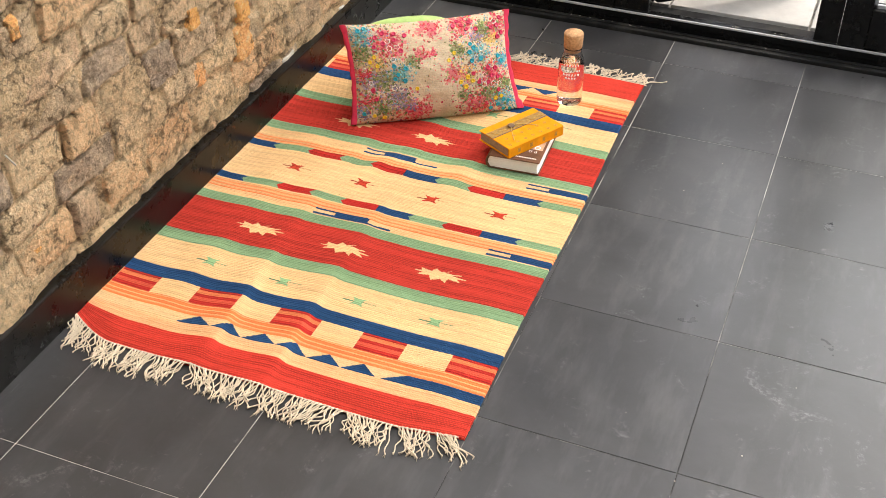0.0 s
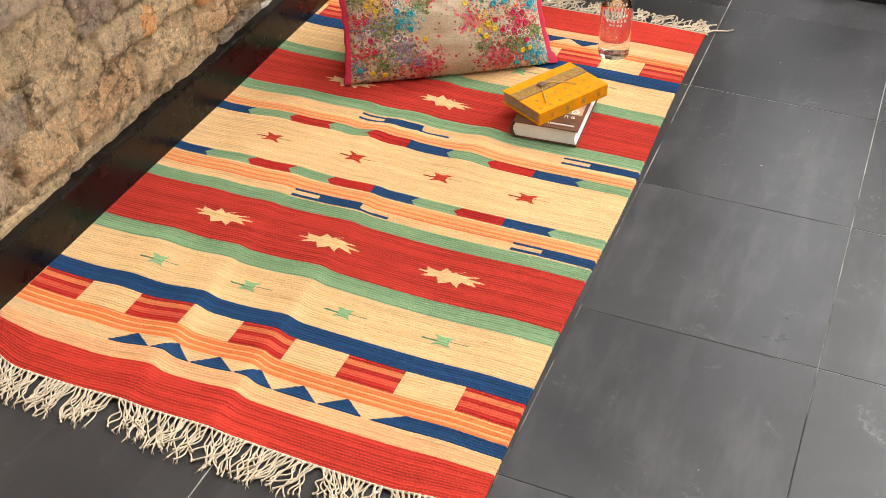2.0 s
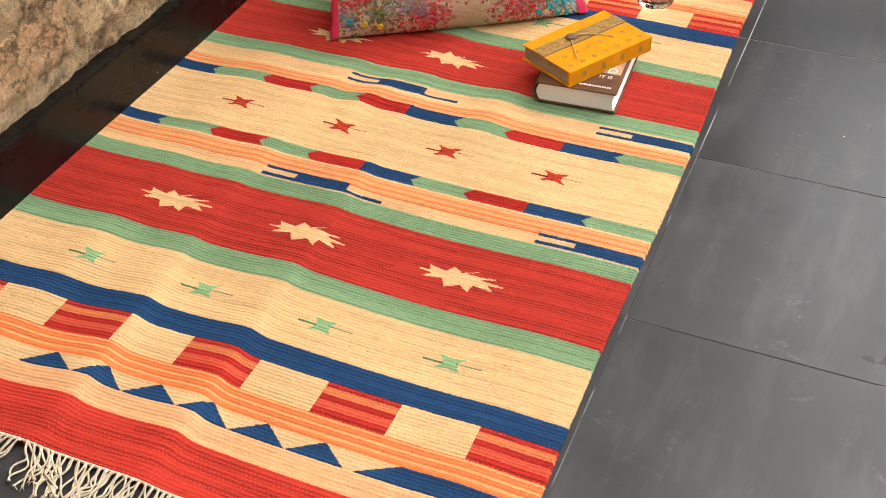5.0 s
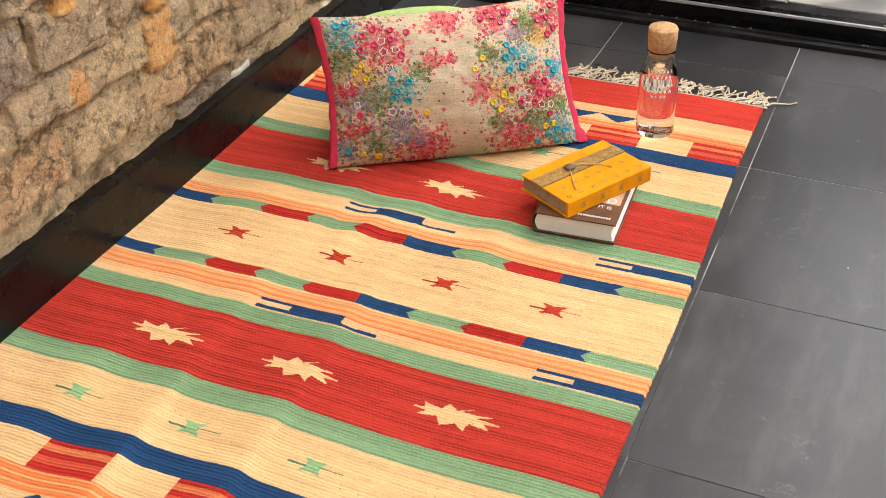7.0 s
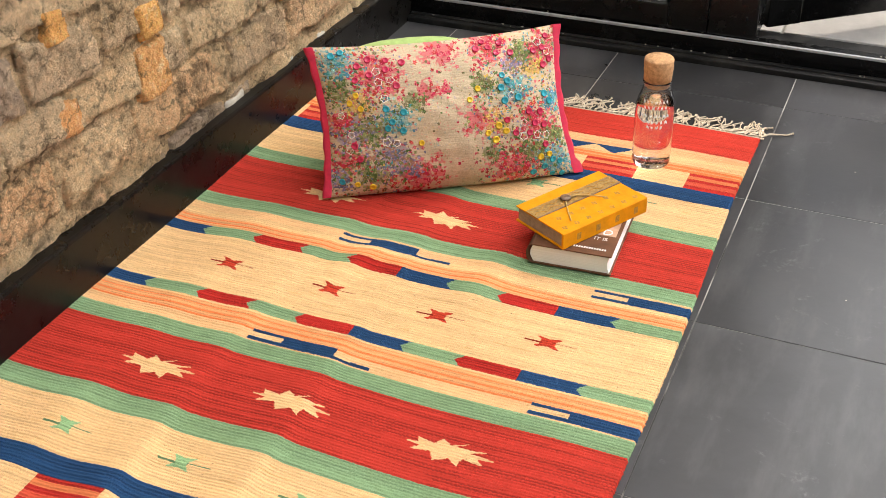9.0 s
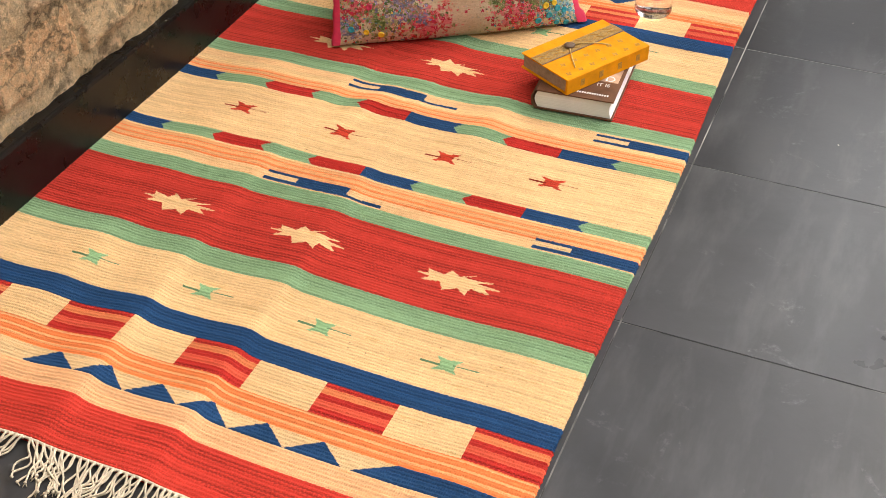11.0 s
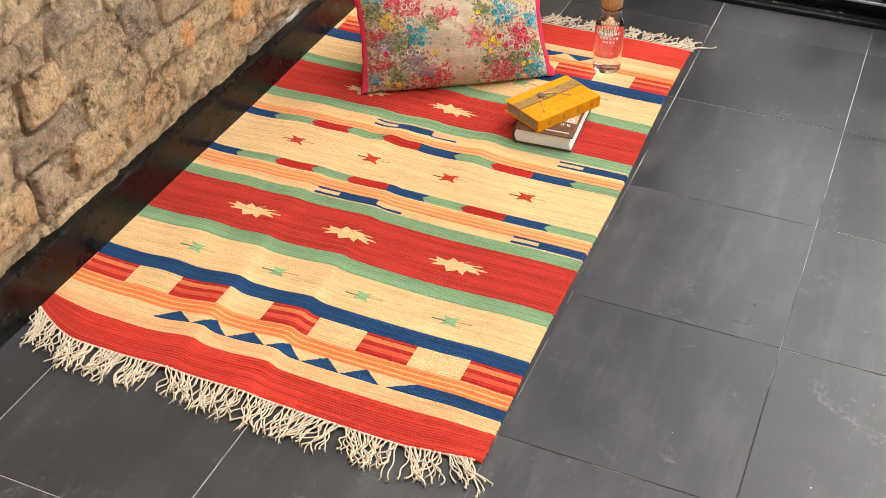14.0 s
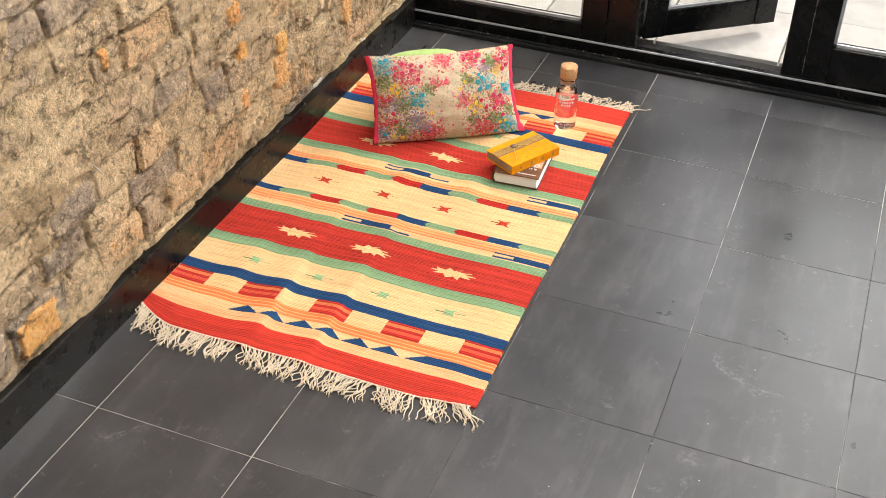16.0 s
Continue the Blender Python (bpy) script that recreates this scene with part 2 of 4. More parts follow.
MAT_BRONZE_BAND = plain("embossed_bronze_band", (0.33, 0.19, 0.05), 0.5, 0.2, 0.4, 140, 0.8)
MAT_STAMP = plain("brown_block_print", (0.40, 0.19, 0.02), 0.6, vary=0.4, scale=250, bump=0)
MAT_TOGGLE = plain("worn_dark_wood", (0.17, 0.10, 0.06), 0.5, vary=0.4, scale=120)
MAT_TWINE = plain("waxed_twine", (0.50, 0.33, 0.11), 0.7, scale=150)
MAT_PATIO = plain("pale_paving_stone", (0.48, 0.47, 0.45), 0.8, vary=0.18, scale=7, bump=0.3)
MAT_WHITEWALL = plain("white_painted_plaster", (0.78, 0.77, 0.74), 0.85, vary=0.03, scale=12)
MAT_EARTH = plain("dark_soil", (0.12, 0.10, 0.08), 0.95, vary=0.4, scale=4)
BUTTONS = {
    "pink": plain("crimson_button", (0.55, 0.03, 0.09), 0.25, vary=0.1, bump=0),
    "blue": plain("turquoise_button", (0.03, 0.33, 0.42), 0.25, vary=0.1, bump=0),
    "gold": plain("yellow_button", (0.75, 0.50, 0.03), 0.25, vary=0.1, bump=0),
    "white": plain("white_thread_ring", (0.75, 0.68, 0.62), 0.6, vary=0.1, bump=0),
}


# ---- building blocks ----
def part(name, bm, mat, parent=None, label="", smooth=False):
    me = bpy.data.meshes.new(name)
    bm.to_mesh(me)
    bm.free()
    me.materials.append(mat)
    if smooth:
        me.polygons.foreach_set("use_smooth", [True] * len(me.polygons))
    ob = new(name, me)
    ob.parent = parent
    return tagged(ob, label)


def thing(name, label, category, m=Matrix(), group="", kind=""):
    ob = new(name)
    ob.empty_display_size = 0.05
    ob.matrix_world = m
    return tagged(ob, label, category, group, kind)


def box(x0, x1, y0, y1, z0, z1, bevel=0.0, bm=None, seg=2):
    b = bmesh.new()
    bmesh.ops.create_cube(b, size=1)
    for v in b.verts:
        v.co = ((x0 + x1) / 2 + v.co.x * (x1 - x0), (y0 + y1) / 2 + v.co.y * (y1 - y0), (z0 + z1) / 2 + v.co.z * (z1 - z0))
    if bevel:
        bmesh.ops.bevel(b, geom=b.edges[:], offset=bevel, segments=seg, affect="EDGES", profile=0.6)
    if bm is None:
        return b
    tmp = bpy.data.meshes.new("tmp")
    b.to_mesh(tmp)
    b.free()
    bm.from_mesh(tmp)
    bpy.data.meshes.remove(tmp)
    return bm


def lathe(profile, n=48, bm=None):
    """Rings round z from (radius, height) rows; radius 0 closes to a point."""
    bm = bm or bmesh.new()
    rings = []
    for r, z in profile:
        if r == 0:
            rings.append([bm.verts.new((0, 0, z))])
        else:
            rings.append([bm.verts.new((r * math.cos(2 * math.pi * i / n), r * math.sin(2 * math.pi * i / n), z)) for i in range(n)])
    for a, b in zip(rings, rings[1:]):
        for i in range(n):
            q = [a[i % len(a)], a[(i + 1) % len(a)], b[(i + 1) % len(b)], b[i % len(b)]]
            q = list(dict.fromkeys(q))
            if len(q) > 2:
                bm.faces.new(q)
    bmesh.ops.recalc_face_normals(bm, faces=bm.faces[:])
    return bm


def tube(points, radius, bm=None, sides=5, taper=1.0):
    """A round cord along points."""
    bm = bm or bmesh.new()
    rings = []
    for i, p in enumerate(points):
        a, b = points[max(0, i - 1)], points[min(len(points) - 1, i + 1)]
        d = (Vector(b) - Vector(a)).normalized()
        u = d.cross(Vector((0, 0, 1)))
        u = u.normalized() if u.length > 1e-4 else Vector((1, 0, 0))
        w = d.cross(u)
        r = radius * (1 + (taper - 1) * i / (len(points) - 1))
        rings.append([bm.verts.new(Vector(p) + r * (math.cos(2 * math.pi * k / sides) * u + math.sin(2 * math.pi * k / sides) * w)) for k in range(sides)])
    for a, b in zip(rings, rings[1:]):
        for k in range(sides):
            bm.faces.new((a[k], a[(k + 1) % sides], b[(k + 1) % sides], b[k]))
    bm.faces.new(rings[0][::-1]), bm.faces.new(rings[-1])
    return bm


def sheet(name, X, Y, Z, colors, mat, parent):
    """A woven sheet from grids of places; colors: one yarn colour for each cell."""
    rows, cols = X.shape
    idx = np.arange(rows * cols).reshape(rows, cols)
    quads = np.stack([idx[:-1, :-1], idx[:-1, 1:], idx[1:, 1:], idx[1:, :-1]], -1).reshape(-1, 4)
    me = bpy.data.meshes.new(name)
    me.vertices.add(rows * cols)
    me.vertices.foreach_set("co", np.stack([X, Y, Z], -1).astype(np.float32).ravel())
    me.loops.add(quads.size)
    me.loops.foreach_set("vertex_index", quads.astype(np.int32).ravel())
    me.polygons.add(len(quads))
    me.polygons.foreach_set("loop_start", np.arange(0, quads.size, 4, dtype=np.int32))
    me.polygons.foreach_set("use_smooth", np.ones(len(quads), dtype=bool))
    me.update(calc_edges=True)
    me.validate()
    at = me.attributes.new("yarn", "FLOAT_COLOR", "CORNER")
    rgba = np.ones((len(quads), 4), dtype=np.float32)
    rgba[:, :3] = colors.reshape(-1, 3)
    at.data.foreach_set("color", np.repeat(rgba, 4, axis=0).ravel())
    me.materials.append(mat)
    ob = new(name, me)
    ob.parent = parent
    return ob


def smooth_noise(shape, cells, rng):
    """Soft random field in 0..1."""
    g = rng.random((cells[0] + 2, cells[1] + 2))
    y, x = np.linspace(0, cells[0], shape[0]), np.linspace(0, cells[1], shape[1])
    yi, xi = y.astype(int), x.astype(int)
    fy, fx = (y - yi)[:, None], (x - xi)[None, :]
    fy, fx = fy * fy * (3 - 2 * fy), fx * fx * (3 - 2 * fx)
    a, b = g[yi][:, xi], g[yi][:, xi + 1]
    c, d = g[yi + 1][:, xi], g[yi + 1][:, xi + 1]
    return (a * (1 - fx) + b * fx) * (1 - fy) + (c * (1 - fx) + d * fx) * fy


# ---- large structure ----
def build_floor():
    floor = part("floor", box(-1.0, 3.2, -3.2, 2.155, -0.08, -0.0010), MAT_GROUT, None, "dark slate-grey square tiles with thin worn grout")
    tagged(floor, category="floor", kind="structure")
    xs = [-0.99, -0.8] + [round(-0.4 + 0.4 * i, 2) for i in range(9)] + [3.2]
    ys = [-3.2] + [round(-2.8 + 0.4 * i, 2) for i in range(13)] + [2.155]
    shared = {}
    for i in range(len(xs) - 1):
        for j in range(len(ys) - 1):
            w, d = round(xs[i + 1] - xs[i] - 0.0018, 4), round(ys[j + 1] - ys[j] - 0.0018, 4)
            if (w, d) not in shared:
                bm = box(-w / 2, w / 2, -d / 2, d / 2, -0.008, 0)
                top = [e for e in bm.edges if all(v.co.z > -0.001 for v in e.verts)]
                bmesh.ops.bevel(bm, geom=top, offset=0.0005, segments=1, affect="EDGES")
                ob = part("tile", bm, MAT_TILE, floor)
                shared[(w, d)] = ob.data
            else:
                ob = new("tile", shared[(w, d)])
                ob.parent = floor
            tilt = random.uniform(-0.0002, 0.0002)
            ob.matrix_basis = pose((xs[i] + xs[i + 1]) / 2, (ys[j] + ys[j + 1]) / 2, tilt, random.uniform(-0.03, 0.03), random.uniform(-0.03, 0.03), 0)


def bumpy(p, seed=0.0):
    q = Vector(p)
    crumble = 0.5 - abs(noise.noise(q * 48 + Vector((3, seed, 0))))
    return noise.noise(q * 9 + Vector((seed, 0, 0))) * 0.55 + noise.noise(q * 24 + Vector((0, seed, 3))) * 0.30 + crumble * 0.32 + noise.noise(q * 105) * 0.18 - 0.1


def brick(y0, y1, z0, z1, proud, mat, wall, seed, ragged=1.0):
    """One weathered brick: a lumpy face with broken edges, set into the mortar."""
    nu, nv = max(8, int((y1 - y0) / 0.0058)), max(7, int((z1 - z0) / 0.0058))
    slope = 0.010 * noise.noise(Vector((seed, 1.5, 2.5)))
    lip = 0.006 + 0.007 * noise.noise(Vector((seed, 4.5, 0.5)))  # the face leans out towards its lower edge
    bm, grid = bmesh.new(), []
    for j in range(nv + 1):
        row = []
        for i in range(nu + 1):
            s, t = i / nu, j / nv
            y, z = y0 + s * (y1 - y0), z0 + t * (z1 - z0)
            wob = 0.011 * ragged
            y += wob * noise.noise(Vector((y * 14, z * 14, seed)))
            z += wob * noise.noise(Vector((y * 14 + 7, z * 14, seed + 5)))
            edge = min(s * (y1 - y0), (1 - s) * (y1 - y0), t * (z1 - z0), (1 - t) * (z1 - z0))
            x = -0.032 + proud + 0.014 * bumpy((0, y, z), seed) + slope * (s - 0.5) + lip * (0.5 - t)
            x -= 0.016 * max(0.0, 1 - edge / (0.007 + 0.004 * noise.noise(Vector((y * 40, z * 40, seed))))) ** 1.5
            row.append(bm.verts.new((x, y, z)))
        grid.append(row)
    for a, b in zip(grid, grid[1:]):
        for i in range(nu):
            bm.faces.new((a[i], a[i + 1], b[i + 1], b[i]))
    return part("brick", bm, mat, wall, smooth=True)


def build_brick_wall():
    """The old party wall, a degree out of line with the floor tiles."""
    wall = thing("wall_west", "rough old stock brick wall with smeared lime mortar", "wall", pose(-0.907, 0, 0, 0, 0, 0.4), kind="structure")
    part("core", box(-0.34, -0.062, -3.3, 2.42, 0, 2.6), MAT_MORTAR, wall)
    bm, grid = bmesh.new(), []
    ny, nz, y0, z0, step = 415, 120, -1.3, 0.060, 0.009
    for j in range(nz + 1):
        row = []
        for i in range(ny + 1):
            y, z = y0 + i * step, z0 + j * step
            x = -0.0385 + 0.020 * bumpy((0.3, y, z), 11.0) + 0.016 * noise.noise(Vector((2.0, y * 5, z * 5)))
            if i in (0, ny) or j in (0, nz):
                x = -0.07
            row.append(bm.verts.new((x, min(y, 2.40), z)))
        grid.append(row)
    for a, b in zip(grid, grid[1:]):
        for i in range(ny):
            bm.faces.new((a[i], a[i + 1], b[i + 1], b[i]))
    part("mortar", bm, MAT_MORTAR, wall, "crumbling tan lime mortar", True)
    rng = random.Random(7)
    course, z, k = 0, 0.058, 0
    while z < 1.13:
        h = rng.uniform(0.066, 0.094)
        y = -1.25 - rng.uniform(0, 0.15)
        while y < 2.36:
            w = rng.choice((0.105, 0.2, 0.215, 0.225, 0.16, 0.27)) * rng.uniform(0.9, 1.08)
            if y + w > -1.2:
                mat = MAT_GREYSTONE if rng.random() < 0.17 else MAT_BRICK
                drop = rng.uniform(-0.006, 0.006)
                brick(max(y, -1.25), min(y + w, 2.38), z + drop, z + h + drop * 0.5, rng.uniform(-0.004, 0.003), mat, wall, k * 3.7)
            y += w + rng.uniform(0.006, 0.018)
            k += 1
        z += h + rng.uniform(0.006, 0.013)
        course += 1
    # bricks whose face has split off, showing the ochre body
    for yc, zc, w, h in ((1.204, 0.358, 0.055, 0.058), (1.190, 0.272, 0.078, 0.080), (0.971, 0.280, 0.050, 0.045), (0.985, 0.430, 0.050, 0.050),
                         (1.645, 0.286, 0.055, 0.075), (0.324, 0.197, 0.050, 0.040), (0.022, 0.175, 0.130, 0.080), (0.949, 0.545, 0.060, 0.050), (1.42, 0.47, 0.06, 0.07), (0.40, 0.66, 0.03, 0.04)):
        brick(yc - w / 2 - 0.005, yc + w / 2 + 0.005, zc - h / 2 - 0.005, zc + h / 2 + 0.005, 0.006, MAT_OCHRE, wall, yc * 31, 0.8)
    part("nail", tube([(-0.04, 0.300, 0.452), (-0.014, 0.302, 0.425)], 0.0018, sides=7), MAT_PLASTER, wall, "pale bent nail")
    # pale filler pressed in along the foot of the wall
    for yc, w in ((0.06, 0.05), (0.25, 0.06), (0.62, 0.05), (0.84, 0.04), (1.10, 0.06), (1.42, 0.07), (1.62, 0.06), (1.78, 0.05)):
        brick(yc - w / 2, yc + w / 2, 0.095, 0.124, -0.002, MAT_PLASTER, wall, yc * 17, 1.5).name = "filler"
    return wall


def build_skirting():
    base = thing("baseboard", "black gloss painted timber upstand along the brick wall", "baseboard", pose(-0.917, 0, 0, 0, 0, 0.4), kind="structure")
    bm, rows = bmesh.new(), []
    for i in range(120):
        y = -3.2 + i * 5.38 / 119
        wob = 0.002 * noise.noise(Vector((0, y * 3, 0)))
        prof = [(0.0005, 0), (-0.001, 0.102), (-0.0025, 0.1065), (-0.007, 0.108), (-0.036, 0.109), (-0.05, 0.112), (-0.05, 0.0)]
        rows.append([bm.verts.new((x + wob, y, z + (wob if z > 0.05 else 0))) for x, z in prof])
    for a, b in zip(rows, rows[1:]):
        for k in range(len(a)):
            bm.faces.new((a[k], b[k], b[(k + 1) % len(a)], a[(k + 1) % len(a)]))
    bm.faces.new(rows[0]), bm.faces.new(rows[-1][::-1])
    bmesh.ops.recalc_face_normals(bm, faces=bm.faces[:])
    part("board", bm, MAT_SKIRT, base)


def build_shell():
    """Plain walls and a ceiling with a roof light, behind and above the camera."""
    for name, b in (("wall_east", box(3.2, 3.4, -3.2, 2.2, 0, 2.6)), ("wall_south", box(-1.1, 3.4, -3.4, -3.2, 0, 2.6))):
        tagged(part(name, b, MAT_WHITEWALL), "plain white painted plaster wall", "wall", kind="structure")
    bm = box(-1.3, -0.80, -3.4, 2.5, 2.6, 2.8)
    box(2.30, 3.4, -3.4, 2.5, 2.6, 2.8, bm=bm)
    box(-0.80, 2.30, -3.4, -0.55, 2.6, 2.8, bm=bm)
    box(-0.80, 2.30, 2.21, 2.5, 2.6, 2.8, bm=bm)
    tagged(part("ceiling", bm, MAT_WHITEWALL), "white ceiling with a roof light opening", "ceiling", kind="structure")
    roof = part("window_2", box(-0.80, 2.30, -0.55, 2.21, 2.70, 2.71), MAT_PANE)
    roof.visible_shadow = False
    tagged(roof, "flat glass roof light", "window", kind="structure")


def glazed(parent, x0, x1, z0, z1, left, right, bottom, top, y0, y1, names=("stile", "rail")):
    """Stiles, rails, bead and pane of one black framed unit in the plane of y."""
    part(names[0], box(x0, x0 + left, y0, y1, z0, z1, 0.004), MAT_FRAME, parent)
    part(names[0], box(x1 - right, x1, y0, y1, z0, z1, 0.004), MAT_FRAME, parent)
    part(names[1], box(x0 + left, x1 - right, y0 + 0.003, y1 - 0.003, z0, z0 + bottom, 0.004), MAT_FRAME, parent)
    part(names[1], box(x0 + left, x1 - right, y0 + 0.003, y1 - 0.003, z1 - top, z1, 0.004), MAT_FRAME, parent)
    a, b, c, d = x0 + left, x1 - right, z0 + bottom, z1 - top
    ym = (y0 + y1) / 2
    bead = box(a, b, ym - 0.016, ym - 0.006, c, c + 0.010)
    box(a, a + 0.010, ym - 0.016, ym - 0.006, c, d, bm=bead)
    box(b - 0.010, b, ym - 0.016, ym - 0.006, c, d, bm=bead)
    part("glazing_bead", bead, MAT_GASKET, parent, "pale grey glazing seal")
    pane = part("pane", box(a - 0.004, b + 0.004, ym - 0.004, ym + 0.004, c - 0.004, d + 0.004), MAT_PANE, parent)
    pane.visible_shadow = False


MAT_GASKET = plain("grey_seal", (0.45, 0.46, 0.47), 0.4, 0.3, bump=0.1)


RISER = 0.050


def build_doors():
    z0, z1, y0, y1 = RISER + 0.003, 2.40, 2.206, 2.276
    sill = thing("door_sill", "dusty black stepped metal door threshold", "threshold", kind="structure")
    part("lower_step", box(-0.955, 3.2, 2.156, 2.196, -0.02, 0.012, 0.003), MAT_SILL, sill)
    part("track_rib", box(-0.955, 3.2, 2.172, 2.176, 0.010, 0.016, 0.001), MAT_SILL, sill)
    part("riser", box(-0.957, 3.2, 2.198, 2.236, -0.02, RISER, 0.003), MAT_FRAME, sill, "black painted riser")
    part("nosing", box(-0.957, 3.2, 2.1965, 2.204, RISER - 0.004, RISER + 0.002, 0.001), MAT_GASKET, sill, "thin grey metal nosing")
    part("track", box(-0.957, 3.2, 2.238, 2.300, -0.02, RISER - 0.010, 0.003), MAT_SILL, sill)
    fixed = thing("window_1", "fixed black framed glazed door panel, closed", "window", kind="structure")
    glazed(fixed, -0.957, -0.215, z0, z1, 0.052, 0.090, 0.055, 0.09, y0, y1)
    post = part("door_post", box(-0.213, -0.105, y0 - 0.002, y1 + 0.03, z0, z1, 0.005), MAT_FRAME)
    tagged(post, "black painted door post beside the open leaf", "door frame", kind="structure")
    leaf = thing("door_1", "black framed glazed door leaf, standing open outwards", "door", pose(-0.112, 2.325, 0, 0, 0, 39.5), kind="structure")
    glazed(leaf, 0.0, 0.535, 0.045, z1 - 0.01, 0.085, 0.085, 0.10, 0.10, -0.025, 0.025)
    for z in (0.25, 1.0, 1.8):
        part("hinge", lathe([(0, z - 0.05), (0.008, z - 0.05), (0.008, z + 0.05), (0, z + 0.05)], 12), MAT_FRAME, leaf)
    part("handle", tube([(0.50, -0.03, 1.02), (0.50, -0.07, 1.02), (0.40, -0.07, 1.02)], 0.009, sides=8), MAT_GASKET, leaf, "grey metal lever handle")
    jamb = part("door_post", box(0.402, 0.470, y0 - 0.002, y1 + 0.03, z0, z1, 0.005), MAT_FRAME)
    tagged(jamb, "black painted door post at the open doorway", "door frame", kind="structure")
    for n, (a, b) in enumerate(((0.472, 1.30), (1.302, 2.13), (2.132, 3.2))):
        d = thing("door_%d" % (n + 2), "black framed glazed folding door panel, closed", "door", kind="structure")
        glazed(d, a, b, z0, z1, 0.078, 0.078, 0.125, 0.10, y0, y1)
    head = part("door_head", box(-0.957, 3.2, y0 - 0.002, y1 + 0.03, z1 + 0.002, 2.60, 0.004), MAT_FRAME)
    tagged(head, "black door head above the glazing", "door frame", kind="structure")
    # scraps of grit and leaf litter on the threshold
    bm = bmesh.new()
    rng = random.Random(5)
    for i in range(46):
        x, y = rng.uniform(-0.9, 1.3), rng.choice((2.184, 2.190, 2.215))
        z = 0.012 if y < 2.196 else RISER
        w = rng.uniform(0.002, 0.007)
        box(x, x + w, y - 0.001, y + rng.uniform(0.001, 0.003), z - 0.0005, z + 0.0015, bm=bm)
    tagged(part("grit", bm, MAT_PLASTER), "pale grit and dry scraps on the threshold", "debris", kind="stuff")


def build_outside():
    ground = part("ground", box(-300, 300, 2.42, 600, -0.4, -0.06), MAT_EARTH)
    tagged(ground, "dark soil ground beyond the patio", "ground", kind="structure")
    patio = part("pavement", box(-1.0, 3.6, 2.42, 5.9, -0.1, -0.022), MAT_GROUT)
    tagged(patio, "pale stone patio slabs with narrow joints", "patio", kind="structure")
    mesh = None
    for i in range(10):
        for j in range(8):
            if mesh is None:
                bm = box(-0.2215, 0.2215, -0.2215, 0.2215, -0.03, 0, 0.003)
                ob = part("slab", bm, MAT_PATIO, patio)
                mesh = ob.data
            else:
                ob = new("slab", mesh)
                ob.parent = patio
            ob.matrix_basis = pose(-0.75 + 0.45 * i, 2.645 + 0.45 * j, -0.008 + random.uniform(-0.002, 0.002), random.uniform(-0.2, 0.2), random.uniform(-0.2, 0.2), 0)
    side = part("wall_north_west", box(-1.25, -1.0, 2.45, 5.9, -0.06, 2.2), MAT_MORTAR)
    tagged(side, "rough boundary wall beside the patio", "wall", kind="structure")
    end = part("wall_north", box(-1.25, 3.9, 5.92, 6.1, -0.06, 1.8), MAT_MORTAR)
    tagged(end, "rough brick garden wall behind the patio", "wall", kind="structure")


def build_specks():
    bm, rng = bmesh.new(), random.Random(21)
    for i in range(15):
        x, y, s = rng.uniform(0.05, 1.0), rng.uniform(0.1, 1.9), rng.uniform(0.0008, 0.0016)
        k = bmesh.ops.create_icosphere(bm, subdivisions=1, radius=s)
        for v in k["verts"]:
            v.co = Vector((x + v.co.x * 1.4, y + v.co.y, 0.0005 + s * 0.5 + v.co.z * 0.5))
    tagged(part("crumbs", bm, MAT_PLASTER), "tiny pale crumbs scattered on the dark tiles", "debris", kind="stuff")


build_specks()
build_floor()
build_brick_wall()
build_skirting()
build_shell()
build_doors()
build_outside()


# ---- the rug ----
RED, DARKRED, CREAM = (0.47, 0.038, 0.025), (0.26, 0.010, 0.009), (0.70, 0.455, 0.232)
PEACH, ORANGE, BLUE, GREEN = (0.74, 0.395, 0.20), (0.72, 0.19, 0.058), (0.015, 0.054, 0.145), (0.21, 0.335, 0.185)
RUG_X0, RUG_X1, RUG_Y0, RUG_Y1 = -0.934, -0.012, 0.306, 1.829


